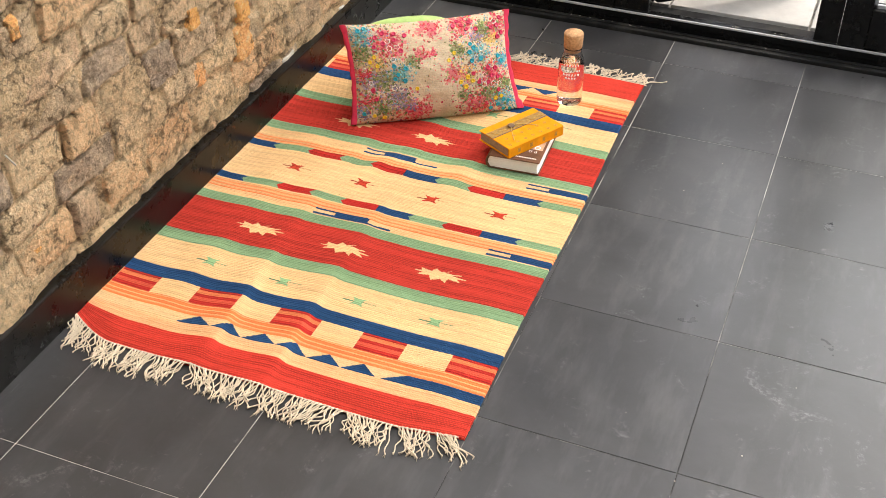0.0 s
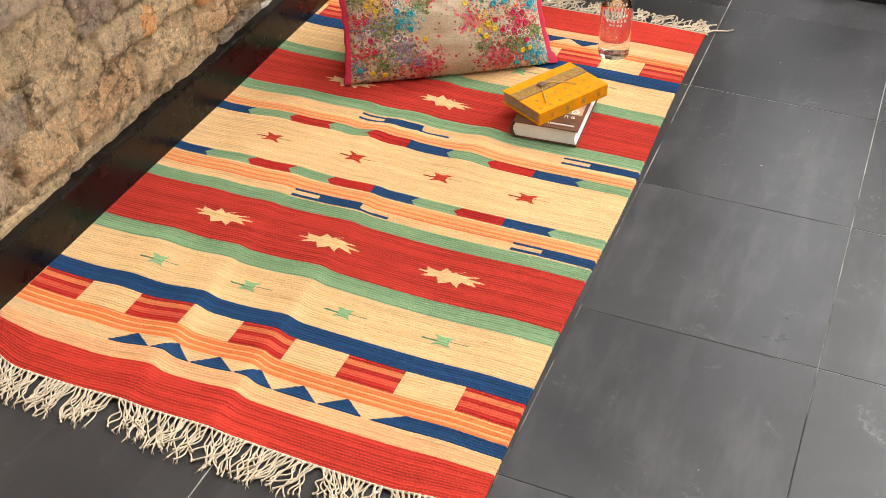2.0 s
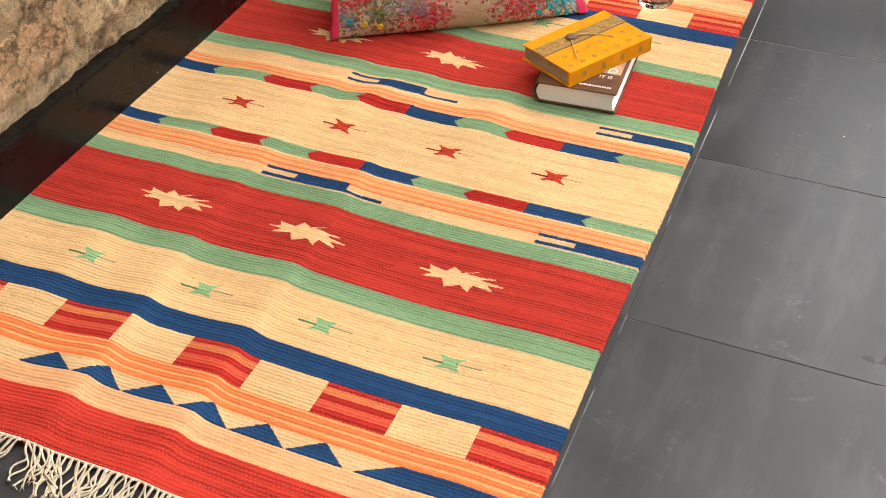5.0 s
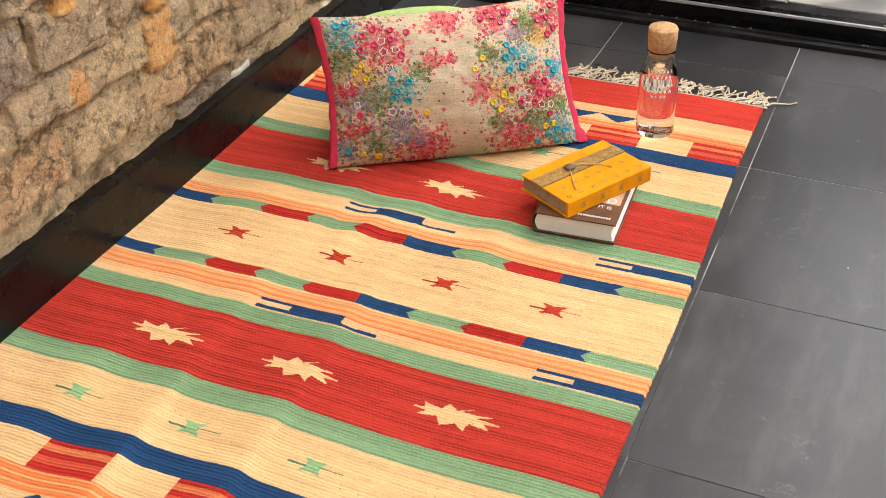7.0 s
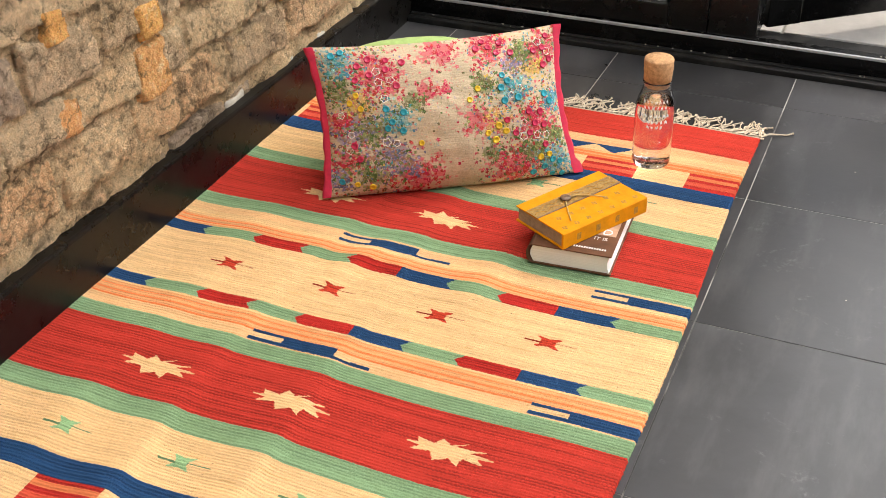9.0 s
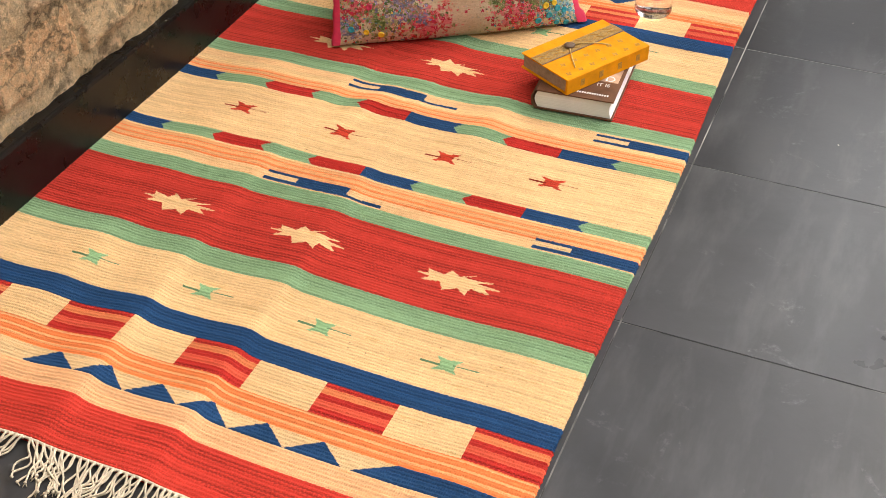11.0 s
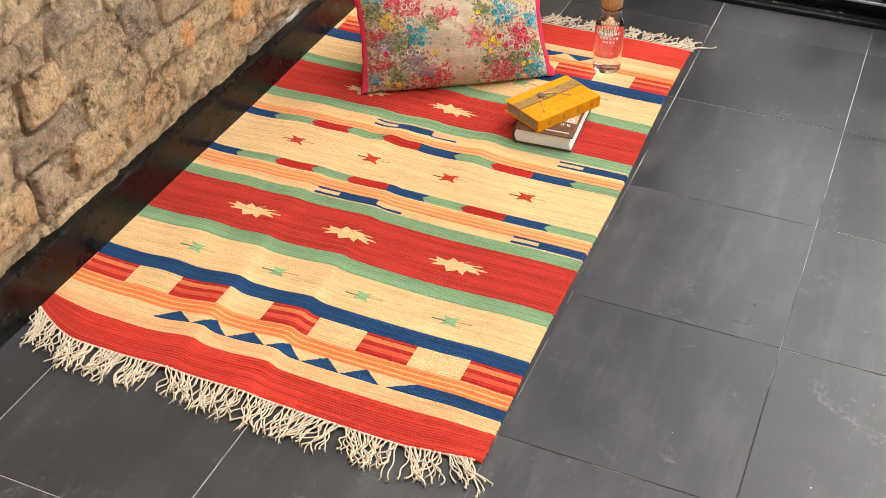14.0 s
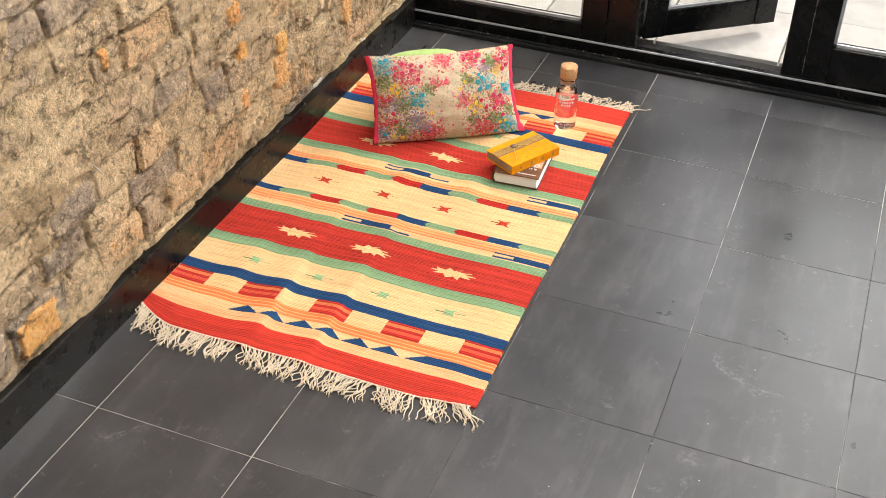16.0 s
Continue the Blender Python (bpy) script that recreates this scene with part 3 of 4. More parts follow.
def rug_height(x, y):
    """Gentle folds left from storage; the edge by the wall rides up a little."""
    def ridge(c, w):
        return np.exp(-((x - c) / w) ** 2)
    near = np.exp(-((y - 0.35) / 0.35) ** 2)
    def crease(c, w, a):
        # one flank of a storage crease is steeper than the other
        d = (x - c) / w
        return a * np.exp(-np.where(d > 0, d * 2.0, d * 0.8) ** 2)
    z = 0.0060 + crease(-0.625 + 0.022 * np.sin(5 * y), 0.045, 0.0100) * (0.34 + near) + crease(-0.452 - 0.05 * (y - 0.5), 0.040, 0.0085) * (0.40 + near)
    z = z + 0.007 * ridge(-0.765, 0.045) * np.exp(-((y - 0.62) / 0.22) ** 2) + 0.004 * ridge(-0.10, 0.05) * near + 0.005 * ridge(-0.78, 0.05) * np.exp(-((y - 1.08) / 0.2) ** 2)
    z = z + 0.008 * ridge(-0.56 + 0.3 * (y - 1.14), 0.03) * np.exp(-((y - 1.13) / 0.10) ** 2) + 0.007 * ridge(-0.345, 0.035) * np.exp(-((y - 1.19) / 0.10) ** 2)
    z = z + 0.0016 * np.sin(17 * x + 4 * y) * np.sin(9 * y + 1)
    # the folds die out towards both ends
    z = 0.006 + (z - 0.006) * (0.30 + 0.70 * np.clip((y - 0.30) / 0.10, 0, 1) ** 0.7) * (0.4 + 0.6 * np.clip((1.82 - y) / 0.15, 0, 1))
    z = z + 0.003 * np.clip((-0.89 - x) / 0.045, 0, 1) ** 2
    z = z + 0.003 * np.exp(-((y - 1.20 - 0.1 * x) / 0.03) ** 2) * ridge(-0.5, 0.2)
    return z


RIB = 0.0056


def rug_rib(x, y):
    """Weft ribs across the rug, each beaten into a fine zigzag by the warp; -1 to 1."""
    row = np.floor(y / RIB)
    return np.cos(2 * np.pi * (y / RIB + 0.16 * np.sin(2 * np.pi * (x / 0.0062 + 0.5 * row))))


def rug_slide(x, y):
    """The weave wanders: lines bow along the width."""
    return 0.006 + 0.0020 * np.sin(11 * x + 2 * y) + (0.055 * np.clip((-0.80 - x) / 0.13, 0, 1) ** 1.5 + 0.016 * np.clip((x + 0.13) / 0.11, 0, 1)) * np.exp(-((y - 0.30) / 0.07) ** 2)


def rug_pattern(X, Y, rng):
    col = np.zeros(X.shape + (3,))
    B = Y + 0.009  # the bands lie a little nearer the front end than the motifs

    def put(mask, c):
        col[mask] = c

    def band(a, b, c):
        put((B >= a) & (B < b), c)

    def stripes(a, b, tones, width):
        k = ((B - a) / width).astype(int) % len(tones)
        for i, c in enumerate(tones):
            put((B >= a) & (B < b) & (k == i), c)

    band(0, 3, CREAM)
    bright = (0.55, 0.044, 0.028)
    band(0.30, 0.391, bright), band(1.733, 1.90, bright)
    band(0.391, 0.425, PEACH), band(1.700, 1.733, PEACH)
    band(0.425, 0.453, (0.66, 0.44, 0.235))
    light = (0.70, 0.33, 0.145)
    stripes(0.453, 0.490, (ORANGE, ORANGE, light), 0.004), stripes(1.648, 1.674, (ORANGE, ORANGE, light), 0.004)
    band(0.545, 0.582, BLUE), band(1.546, 1.590, BLUE)
    for a, b in ((0.681, 0.720), (0.862, 0.896), (1.226, 1.262), (1.404, 1.444)):
        band(a, b, GREEN)
    for a, b in ((0.720, 0.862), (1.262, 1.404)):
        band(a, b, RED)
    for a, b in ((0.896, 0.920), (1.205, 1.226)):
        band(a, b, (0.70, 0.42, 0.215))
    stripes(0.920, 0.956, (ORANGE, light, light), 0.004), stripes(1.150, 1.186, (light, ORANGE, light), 0.004)
    # chequers: red and cream blocks, the red ones striped
    for a, b in ((0.490, 0.545), (1.590, 1.648)):
        cell = np.floor((X + 0.92) / 0.1013).astype(int)
        inside = (B >= a) & (B < b)
        put(inside & (cell % 2 == 1), CREAM)
        f = (B - a) / (b - a)
        for lo, hi, c in ((0, 0.22, (0.48, 0.027, 0.02)), (0.22, 0.45, (0.58, 0.085, 0.045)), (0.45, 0.62, (0.42, 0.024, 0.018)), (0.62, 0.82, (0.62, 0.18, 0.07)), (0.82, 1.01, (0.46, 0.028, 0.02))):
            put(inside & (cell % 2 == 0) & (f >= lo) & (f < hi), c)
    # triangles
    for yb, s in ((0.417, 1), (1.691, -1)):
        v = (Y - yb) * s / 0.028
        for i in range(6):
            xa = -0.665 + 0.079 * i
            left, right = xa - 0.042 * (1 - v), xa + 0.036 * (1 - v)
            put((v > 0) & (v < 1) & (X > left) & (X < right), BLUE)
    v = (Y - 0.417) / 0.028
    put((v > 0) & (v < 1) & (X > -0.222 + 0.05 * v), BLUE)
    # rows of pointed blocks
    cuts = (-0.95, -0.848, -0.750, -0.658, -0.569, -0.479, -0.386, -0.297, -0.204, -0.112, 0.1)
    tones = (BLUE, GREEN, DARKRED, GREEN, DARKRED, BLUE, GREEN, DARKRED, BLUE, GREEN)
    for yc in (0.964, 1.136):
        v = np.abs(Y - yc) / 0.0135
        for k, c in enumerate(tones):
            c = (0.42, 0.022, 0.016) if c == DARKRED else c
            tip = (0.013 * (1 - v) - 0.005) * (0 if k in (5, 8) else 1)
            put((v < 1) & (X > cuts[k] - tip) & (X < cuts[k + 1] + 0.02), c)
    # ladder bars
    for yc, s in ((0.902, 1), (1.200, 1)):
        for x0, x1, tail in ((-0.620, -0.475, True), (-0.166, 0.1, False)):
            v = (Y - yc) / 0.0125
            put((np.abs(v) < 1) & (X > x0) & (X < x1), BLUE)
            put((np.abs(v - 0.05) < 0.40) & (X > x0 - 0.002) & (X < x0 + 0.056), CREAM)
            if tail:
                put((v > -1) & (v < -0.35) & (X > x1 - 0.01) & (X < x1 + 0.065), BLUE)
                put((v > -0.6) & (v < -0.2) & (X > x1 + 0.005) & (X < x1 + 0.03), CREAM)
    # stars
    outline = ((-67, 1), (-46, 3), (-50, 13), (-24, 8), (-16, 21), (-2, 12), (22, 22), (6, 12), (50, 13), (28, 6), (67, 1),
               (40, -2), (52, -12), (22, -8), (19, -23), (4, -13), (-15, -23), (-24, -8), (-53, -12), (-42, -3))

    def star(xc, yc):
        inside = np.zeros(X.shape, dtype=bool)
        px, py = (X - xc) * 1000, (Y - yc) * 1000
        for (ax, ay), (bx, by) in zip(outline, outline[1:] + outline[:1]):
            if ay != by:
                inside ^= ((ay > py) != (by > py)) & (px < (bx - ax) * (py - ay) / (by - ay) + ax)
        return inside

    for yc, xs in ((0.781, (-0.704, -0.479, -0.2345)), (1.318, (-0.700, -0.471, -0.236))):
        for xc in xs:
            put(star(xc, yc), CREAM)
    # small bow-ties
    for yc, c, xs, w in ((1.052, (0.50, 0.045, 0.02), (-0.751, -0.559, -0.370, -0.190), 1.0), (0.622, (0.25, 0.43, 0.22), (-0.745, -0.555, -0.368, -0.184), 0.9),
                         (1.505, (0.25, 0.43, 0.22), (-0.745, -0.555, -0.368, -0.184), 0.9)):
        for xc in xs:
            d, e = np.abs(Y - yc), np.abs(X - xc)
            put((e < np.interp(d, [0, 0.005, 0.013, 0.0131], [0.012 * w, 0.012 * w, 0.020 * w, 0.0])) & (d < 0.0095 + 0.22 * e), c)
            whisker = tuple(0.45 * q for q in c)
            put((np.abs(Y - yc - 0.002) < 0.0013) & (X > xc + 0.008) & (X < xc + 0.044), whisker)
            put((np.abs(Y - yc + 0.002) < 0.0013) & (X < xc - 0.008) & (X > xc - 0.036), whisker)
    # uneven dye from pick to pick, dark picks in the red, slubs in the cream
    n_rows = X.shape[0]
    pick = 1 + 0.05 * rng.standard_normal(n_rows)
    streaks = smooth_noise(X.shape, (n_rows // 5, 10), rng)
    col *= (pick[:, None] * (0.90 + 0.20 * streaks))[..., None]
    red = (col[..., 0] > 0.25) & (col[..., 1] < 0.06)
    # two-tone picks, a darker red yarn every few passes, doubling as painted rib shade
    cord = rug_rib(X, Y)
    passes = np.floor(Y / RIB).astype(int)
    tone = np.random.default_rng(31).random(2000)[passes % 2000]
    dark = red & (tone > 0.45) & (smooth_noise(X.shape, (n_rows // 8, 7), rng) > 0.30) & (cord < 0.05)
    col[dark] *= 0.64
    # shade in the valleys between the ribs, painted into the red
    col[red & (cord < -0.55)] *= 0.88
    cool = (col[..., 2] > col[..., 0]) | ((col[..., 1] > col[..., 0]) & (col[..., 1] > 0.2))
    # darker blue and green picks, with rib shade painted in the same way
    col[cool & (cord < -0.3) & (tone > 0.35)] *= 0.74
    cream = (col[..., 1] > 0.36) & (col[..., 0] > 0.5)
    slub = (smooth_noise(X.shape, (n_rows // 2, 26), rng) > 0.86) & cream
    col[slub] *= (0.93, 0.90, 0.82)
    fleck = (rng.random(X.shape) > 0.9994) & cream
    col[fleck] *= 0.35
    return np.clip(col * (1 + 0.05 * rng.standard_normal(X.shape))[..., None], 0.005, 0.95)


def build_rug():
    rug = thing("rug", "striped flat-woven rug in red, cream, blue and green with fringes", "rug")
    rng = np.random.default_rng(4)
    nx, ny = 460, 1360
    gx, gy = np.linspace(RUG_X0, RUG_X1, nx + 1), np.linspace(RUG_Y0, RUG_Y1, ny + 1)
    X, Y = np.meshgrid(gx, gy)
    cx, cy = np.meshgrid((gx[1:] + gx[:-1]) / 2, (gy[1:] + gy[:-1]) / 2)
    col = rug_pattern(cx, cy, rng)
    Yw = Y + rug_slide(X, Y)
    Xw = X + (0.009 - 0.016 * (Y - 0.31) / 1.5 + 0.003 * np.sin(7 * Y)) * (X > -0.2) * (X + 0.2) / 0.18 + 0.0006 * rng.standard_normal(X.shape) * (X > -0.015)
    Z = rug_height(X, Y)
    # a fold takes up cloth, so the weave draws in sideways
    Xw = Xw + 0.5 * (Z - 0.005) * (X < -0.03)
    Z = Z + 0.00055 * rug_rib(X, Y) + 0.0003 * rng.standard_normal(X.shape)
    edge = (X <= RUG_X0 + 1e-6) | (X >= RUG_X1 - 1e-6) | (Y <= RUG_Y0 + 1e-6) | (Y >= RUG_Y1 - 1e-6)
    Z[edge] = np.where(X[edge] < -0.9, Z[edge], 0.0006)
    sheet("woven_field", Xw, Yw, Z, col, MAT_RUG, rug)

    def ground_at(x, y):
        yc = min(max(y, RUG_Y0), RUG_Y1)
        z = float(rug_height(np.array(x), np.array(yc)))
        return z, yc + float(rug_slide(np.array(x), np.array(yc)))

    r = random.Random(12)

    def tassel(x, y_edge, z_edge, way, size, lean, name):
        bm = bmesh.new()
        for s in range(r.choice((2, 3, 3))):
            length = size * r.uniform(0.72, 1.10)
            ang = lean + r.uniform(-0.30, 0.30)
            wob, ph, curl = r.uniform(0.002, 0.0075), r.uniform(0, 6), r.uniform(-0.022, 0.022)
            pts = []
            for i in range(14):
                f = i / 13
                side = math.sin(ang) * length * f + wob * math.sin(ph + (6 + 2 * s) * f) * min(1, 2 * f) + curl * f * f
                out = math.cos(ang) * length * f + 0.4 * wob * math.cos(ph * 2 + 6 * f) * f
                z = max(0.0021 + 0.004 * abs(math.sin(ph + 4 * f)) * (1 - 0.3 * f) + s * 0.0012, z_edge * (1 - 2.2 * f) + 0.002)
                pts.append((x + side, y_edge + way * out, z))
            tube(pts, 0.00142, bm, 6, 0.95)
            e = pts[-1]
            if r.random() < 0.75:
                knot = bmesh.ops.create_icosphere(bm, subdivisions=1, radius=r.uniform(0.0021, 0.0028))
                for v in knot["verts"]:
                    v.co += Vector((e[0], e[1], max(e[2], 0.0030)))
            for q in range(r.choice((0, 1, 2))):
                tube([e, (e[0] + r.uniform(-0.005, 0.005), e[1] + way * r.uniform(0.002, 0.007), 0.0012)], 0.0006, bm, 4)
        k = bmesh.ops.create_icosphere(bm, subdivisions=1, radius=0.0023)
        for v in k["verts"]:
            v.co += Vector((x, y_edge + way * 0.002, max(0.0025, z_edge)))
        return part(name, bm, MAT_FRINGE, rug, smooth=True)

    # near fringe, bunched in groups
    x = RUG_X0 + 0.004
    while x < RUG_X1:
        wide, sway = r.uniform(0.05, 0.12), r.uniform(-0.25, 0.45)
        mid, end = x + wide / 2, min(x + wide, RUG_X1)
        while x < end:
            z, ye = ground_at(x, 0)
            lean = sway + 0.30 * (mid - x) / wide * 2 + (0.5 if x > -0.05 else 0)
            tassel(x, ye - 0.001, z, -1, 0.068, lean, "tassel")
            x += r.uniform(0.0075, 0.0105)
        x += r.uniform(-0.003, 0.009)
    x = RUG_X0 + 0.004
    while x < RUG_X1:
        z, ye = ground_at(x, 9)
        tassel(x, ye + 0.001, z, 1, 0.062, r.uniform(-0.5, 0.9) + (0.5 if x > -0.06 else 0), "tassel")
        x += r.uniform(0.008, 0.013)
    for yy, way in ((0, -1), (9, 1)):
        pts = []
        for i in range(90):
            xx = RUG_X0 + (RUG_X1 - RUG_X0) * i / 89
            z, ye = ground_at(xx, yy)
            pts.append((xx, ye + way * 0.0005, max(0.002, z * 0.8) + 0.0004 * (i % 2)))
        part("end_cord", tube(pts, 0.002, sides=6), MAT_FRINGE, rug, "cream knotted end cord", True)


build_rug()


# ---- things on the rug ----
PILLOW_BUTTONS = {
    "pink": [(0.21, 0.91), (0.28, 0.90), (0.34, 0.88), (0.16, 0.87), (0.27, 0.84), (0.20, 0.81), (0.14, 0.78), (0.30, 0.73), (0.65, 0.92), (0.68, 0.96), (0.70, 0.92), (0.75, 0.94), (0.73, 0.88), (0.79, 0.87), (0.95, 0.94), (0.89, 0.86), (0.93, 0.87), (0.96, 0.79), (0.93, 0.76), (0.84, 0.47), (0.89, 0.46), (0.74, 0.43), (0.86, 0.39), (0.90, 0.37), (0.77, 0.34), (0.83, 0.33), (0.89, 0.24), (0.12, 0.26), (0.10, 0.35)],
    "blue": [(0.11, 0.96), (0.07, 0.94), (0.74, 0.73), (0.76, 0.69), (0.73, 0.65), (0.80, 0.57), (0.74, 0.56), (0.24, 0.58), (0.31, 0.55), (0.26, 0.49), (0.24, 0.45), (0.30, 0.43), (0.92, 0.57), (0.94, 0.52), (0.91, 0.13), (0.87, 0.09), (0.94, 0.11), (0.90, 0.03), (0.82, 0.06), (0.94, 0.02), (0.05, 0.11)],
    "gold": [(0.13, 0.68), (0.10, 0.63), (0.14, 0.59), (0.63, 0.66), (0.59, 0.59), (0.70, 0.40), (0.65, 0.36), (0.73, 0.36), (0.68, 0.31), (0.37, 0.34), (0.86, 0.16), (0.90, 0.17), (0.11, 0.09), (0.17, 0.07)],
    "white": [(0.23, 0.83), (0.23, 0.76), (0.28, 0.77), (0.24, 0.65), (0.81, 0.40), (0.80, 0.31), (0.86, 0.31), (0.90, 0.30), (0.91, 0.91), (0.95, 0.84), (0.77, 0.59), (0.81, 0.63), (0.09, 0.42), (0.06, 0.55), (0.08, 0.32), (0.23, 0.36), (0.27, 0.35)],
}


def build_pillow():
    mid, U, V = Vector((-0.505, 1.436, 0.012)), Vector((0.832, 0.555, 0)), Vector((-0.193, 0.289, 0.9375))
    N = U.cross(V)
    m = Matrix((U, V, N)).transposed().to_4x4()
    m.translation = mid
    pillow = thing("pillow", "cream lumbar pillow with floral print, buttons and crimson ribbon edges", "pillow", m)
    corners = [Vector((-0.231, 0)), Vector((0.233, -0.002)), Vector((0.209, 0.273)), Vector((-0.237, 0.270))]

    def flat(s, t):
        p = (corners[0] * (1 - s) + corners[1] * s) * (1 - t) + (corners[3] * (1 - s) + corners[2] * s) * t
        a, b = 2 * s - 1, 2 * t - 1
        p.x -= 0.015 * a * (1 - b * b)
        p.y -= 0.010 * b * (1 - a * a) * (1.0 if b > 0 else -0.4)
        return p

    def bulge(s, t):
        a, b = abs(2 * s - 1), abs(2 * t - 1)
        d = 0.066 * (max(0.0, 1 - a ** 2.6) * max(0.0, 1 - b ** 2.2)) ** 0.55
        d *= 1 + 0.10 * noise.noise(Vector((s * 5, t * 4, 2)))
        return d + 0.0025 * noise.noise(Vector((s * 16, t * 12, 5))) * (1 - a) + 0.004 * math.sin(9 * s + 7 * t) * (1 - b) * (1 - a)

    ns, nt = 250, 165
    P = np.array([[(*flat(i / ns, j / nt), bulge(i / ns, j / nt)) for i in range(ns + 1)] for j in range(nt + 1)])
    rng = np.random.default_rng(9)
    S, T = np.meshgrid((np.arange(ns) + 0.5) / ns, (np.arange(nt) + 0.5) / nt)
    col = np.empty(S.shape + (3,))
    col[:] = (0.58, 0.475, 0.34)
    col *= (0.94 + 0.12 * smooth_noise(S.shape, (60, 90), rng))[..., None]
    side = np.clip((np.abs(S - 0.47) - 0.10) / 0.13, 0, 1)
    palette = {"pink": [(0.50, 0.03, 0.08), (0.60, 0.12, 0.15), (0.50, 0.05, 0.05)], "teal": [(0.07, 0.30, 0.33), (0.20, 0.42, 0.42), (0.10, 0.24, 0.36)],
               "leaf": [(0.10, 0.16, 0.05), (0.24, 0.27, 0.10), (0.17, 0.14, 0.07)], "gold": [(0.62, 0.42, 0.10), (0.60, 0.34, 0.14)], "dusk": [(0.24, 0.20, 0.34), (0.16, 0.15, 0.22), (0.33, 0.18, 0.12)]}
    zones = ((0.22, 0.80, 0.11, "pink", 200), (0.70, 0.93, 0.08, "pink", 120), (0.92, 0.86, 0.08, "pink", 120), (0.87, 0.40, 0.10, "pink", 170), (0.08, 0.25, 0.07, "pink", 90),
             (0.36, 0.12, 0.10, "pink", 150), (0.75, 0.12, 0.11, "pink", 170), (0.62, 0.45, 0.08, "pink", 60), (0.50, 0.68, 0.03, "pink", 22), (0.42, 0.68, 0.05, "pink", 24),
             (0.50, 0.92, 0.08, "pink", 45), (0.08, 0.88, 0.07, "teal", 100), (0.28, 0.50, 0.07, "teal", 90), (0.79, 0.63, 0.07, "teal", 90), (0.96, 0.52, 0.05, "teal", 70),
             (0.92, 0.12, 0.08, "teal", 100), (0.80, 0.80, 0.05, "dusk", 70), (0.24, 0.28, 0.08, "dusk", 110), (0.13, 0.62, 0.06, "gold", 50), (0.70, 0.42, 0.06, "gold", 50),
             (0.88, 0.75, 0.05, "gold", 45), (0.36, 0.62, 0.05, "leaf", 40), (0.66, 0.68, 0.06, "leaf", 60), (0.10, 0.45, 0.10, "dusk", 90), (0.66, 0.22, 0.05, "leaf", 30), (0.06, 0.72, 0.06, "leaf", 60), (0.18, 0.44, 0.07, "leaf", 70), (0.16, 0.16, 0.08, "leaf", 90), (0.30, 0.20, 0.06, "dusk", 60), (0.84, 0.86, 0.05, "leaf", 60), (0.94, 0.30, 0.05, "leaf", 60), (0.84, 0.22, 0.06, "leaf", 70), (0.05, 0.50, 0.05, "pink", 50), (0.04, 0.12, 0.05, "dusk", 50))
    for s, t, spread, kind, n in zones:
        w = 1.25 * np.exp(-((S - s) / (spread * 0.95)) ** 2 - ((T - t) / (spread * 1.35)) ** 2)
        leafy = smooth_noise(S.shape, (46, 64), rng) * 0.65 + smooth_noise(S.shape, (90, 130), rng) * 0.35
        w = (0.85 if kind == "pink" else 0.55) * np.clip((w + 1.7 * (leafy - 0.5) - 0.60) * 5, 0, 1)[..., None]
        col = col * (1 - w) + np.array(palette[kind][0 if kind != "pink" else 1]) * w * (0.75 + 0.5 * leafy[..., None])
    dots = [(rng.random(), rng.random(), rng.choice(["leaf", "leaf", "dusk", "pink", "teal", "gold"]), 0) for _ in range(4200)]
    for s, t, spread, kind, n in zones:
        dots += [(s + spread * rng.standard_normal() * 0.55, t + spread * rng.standard_normal() * 0.8, kind if rng.random() < 0.85 else "leaf", 1) for _ in range(int(n * 1.35))]
    for s, t, kind, zone in dots:
        if not (0 <= s <= 1 and 0 <= t <= 1):
            continue
        keep = side[min(nt - 1, int(t * nt)), min(ns - 1, int(s * ns))]
        if not zone and rng.random() > keep * 0.9 + 0.015:
            continue
        rad = rng.uniform(0.0010, 0.0036) if zone else rng.uniform(0.0008, 0.0024)
        i0, i1 = max(0, int((s - 0.02) * ns)), int((s + 0.02) * ns) + 1
        j0, j1 = max(0, int((t - 0.03) * nt)), int((t + 0.03) * nt) + 1
        dx, dy = (S[j0:j1, i0:i1] - s) * 0.46, (T[j0:j1, i0:i1] - t) * 0.29
        rr = np.hypot(dx, dy)
        petal = rad * (1 + 0.28 * np.cos(5 * np.arctan2(dy, dx) + s * 50))
        c = np.array(palette[kind][rng.integers(len(palette[kind]))]) * rng.uniform(0.75, 1.25)
        col[j0:j1, i0:i1][rr < petal] = c
        if zone and rad > 0.003:
            col[j0:j1, i0:i1][rr < rad * 0.3] = np.minimum(1, c * 1.6 + 0.12)
    sheet("front_panel", P[..., 0], P[..., 1], P[..., 2], np.clip(col, 0, 0.9), MAT_CLOTH, pillow)
    bm, grid = bmesh.new(), []
    for j in range(31):
        grid.append([bm.verts.new((*flat(i / 40, j / 30), -0.85 * bulge(i / 40, j / 30) - 0.0005)) for i in range(41)])
    for a, b in zip(grid, grid[1:]):
        for i in range(40):
            bm.faces.new((a[i], b[i], b[i + 1], a[i + 1]))
    part("back_panel", bm, MAT_GREEN, pillow, "lime green cotton back", True)
    # folded ribbon along both short sides
    for s0, out in ((0.0, -1), (1.0, 1)):
        bm, rows = bmesh.new(), []
        for j in range(41):
            t = j / 40
            p = flat(s0, t)
            w = 0.0105 + 0.0012 * math.sin(t * 40) + (0.004 if s0 == 1 and t < 0.08 else 0)
            k = 0.002 * noise.noise(Vector((t * 12, s0, 0)))
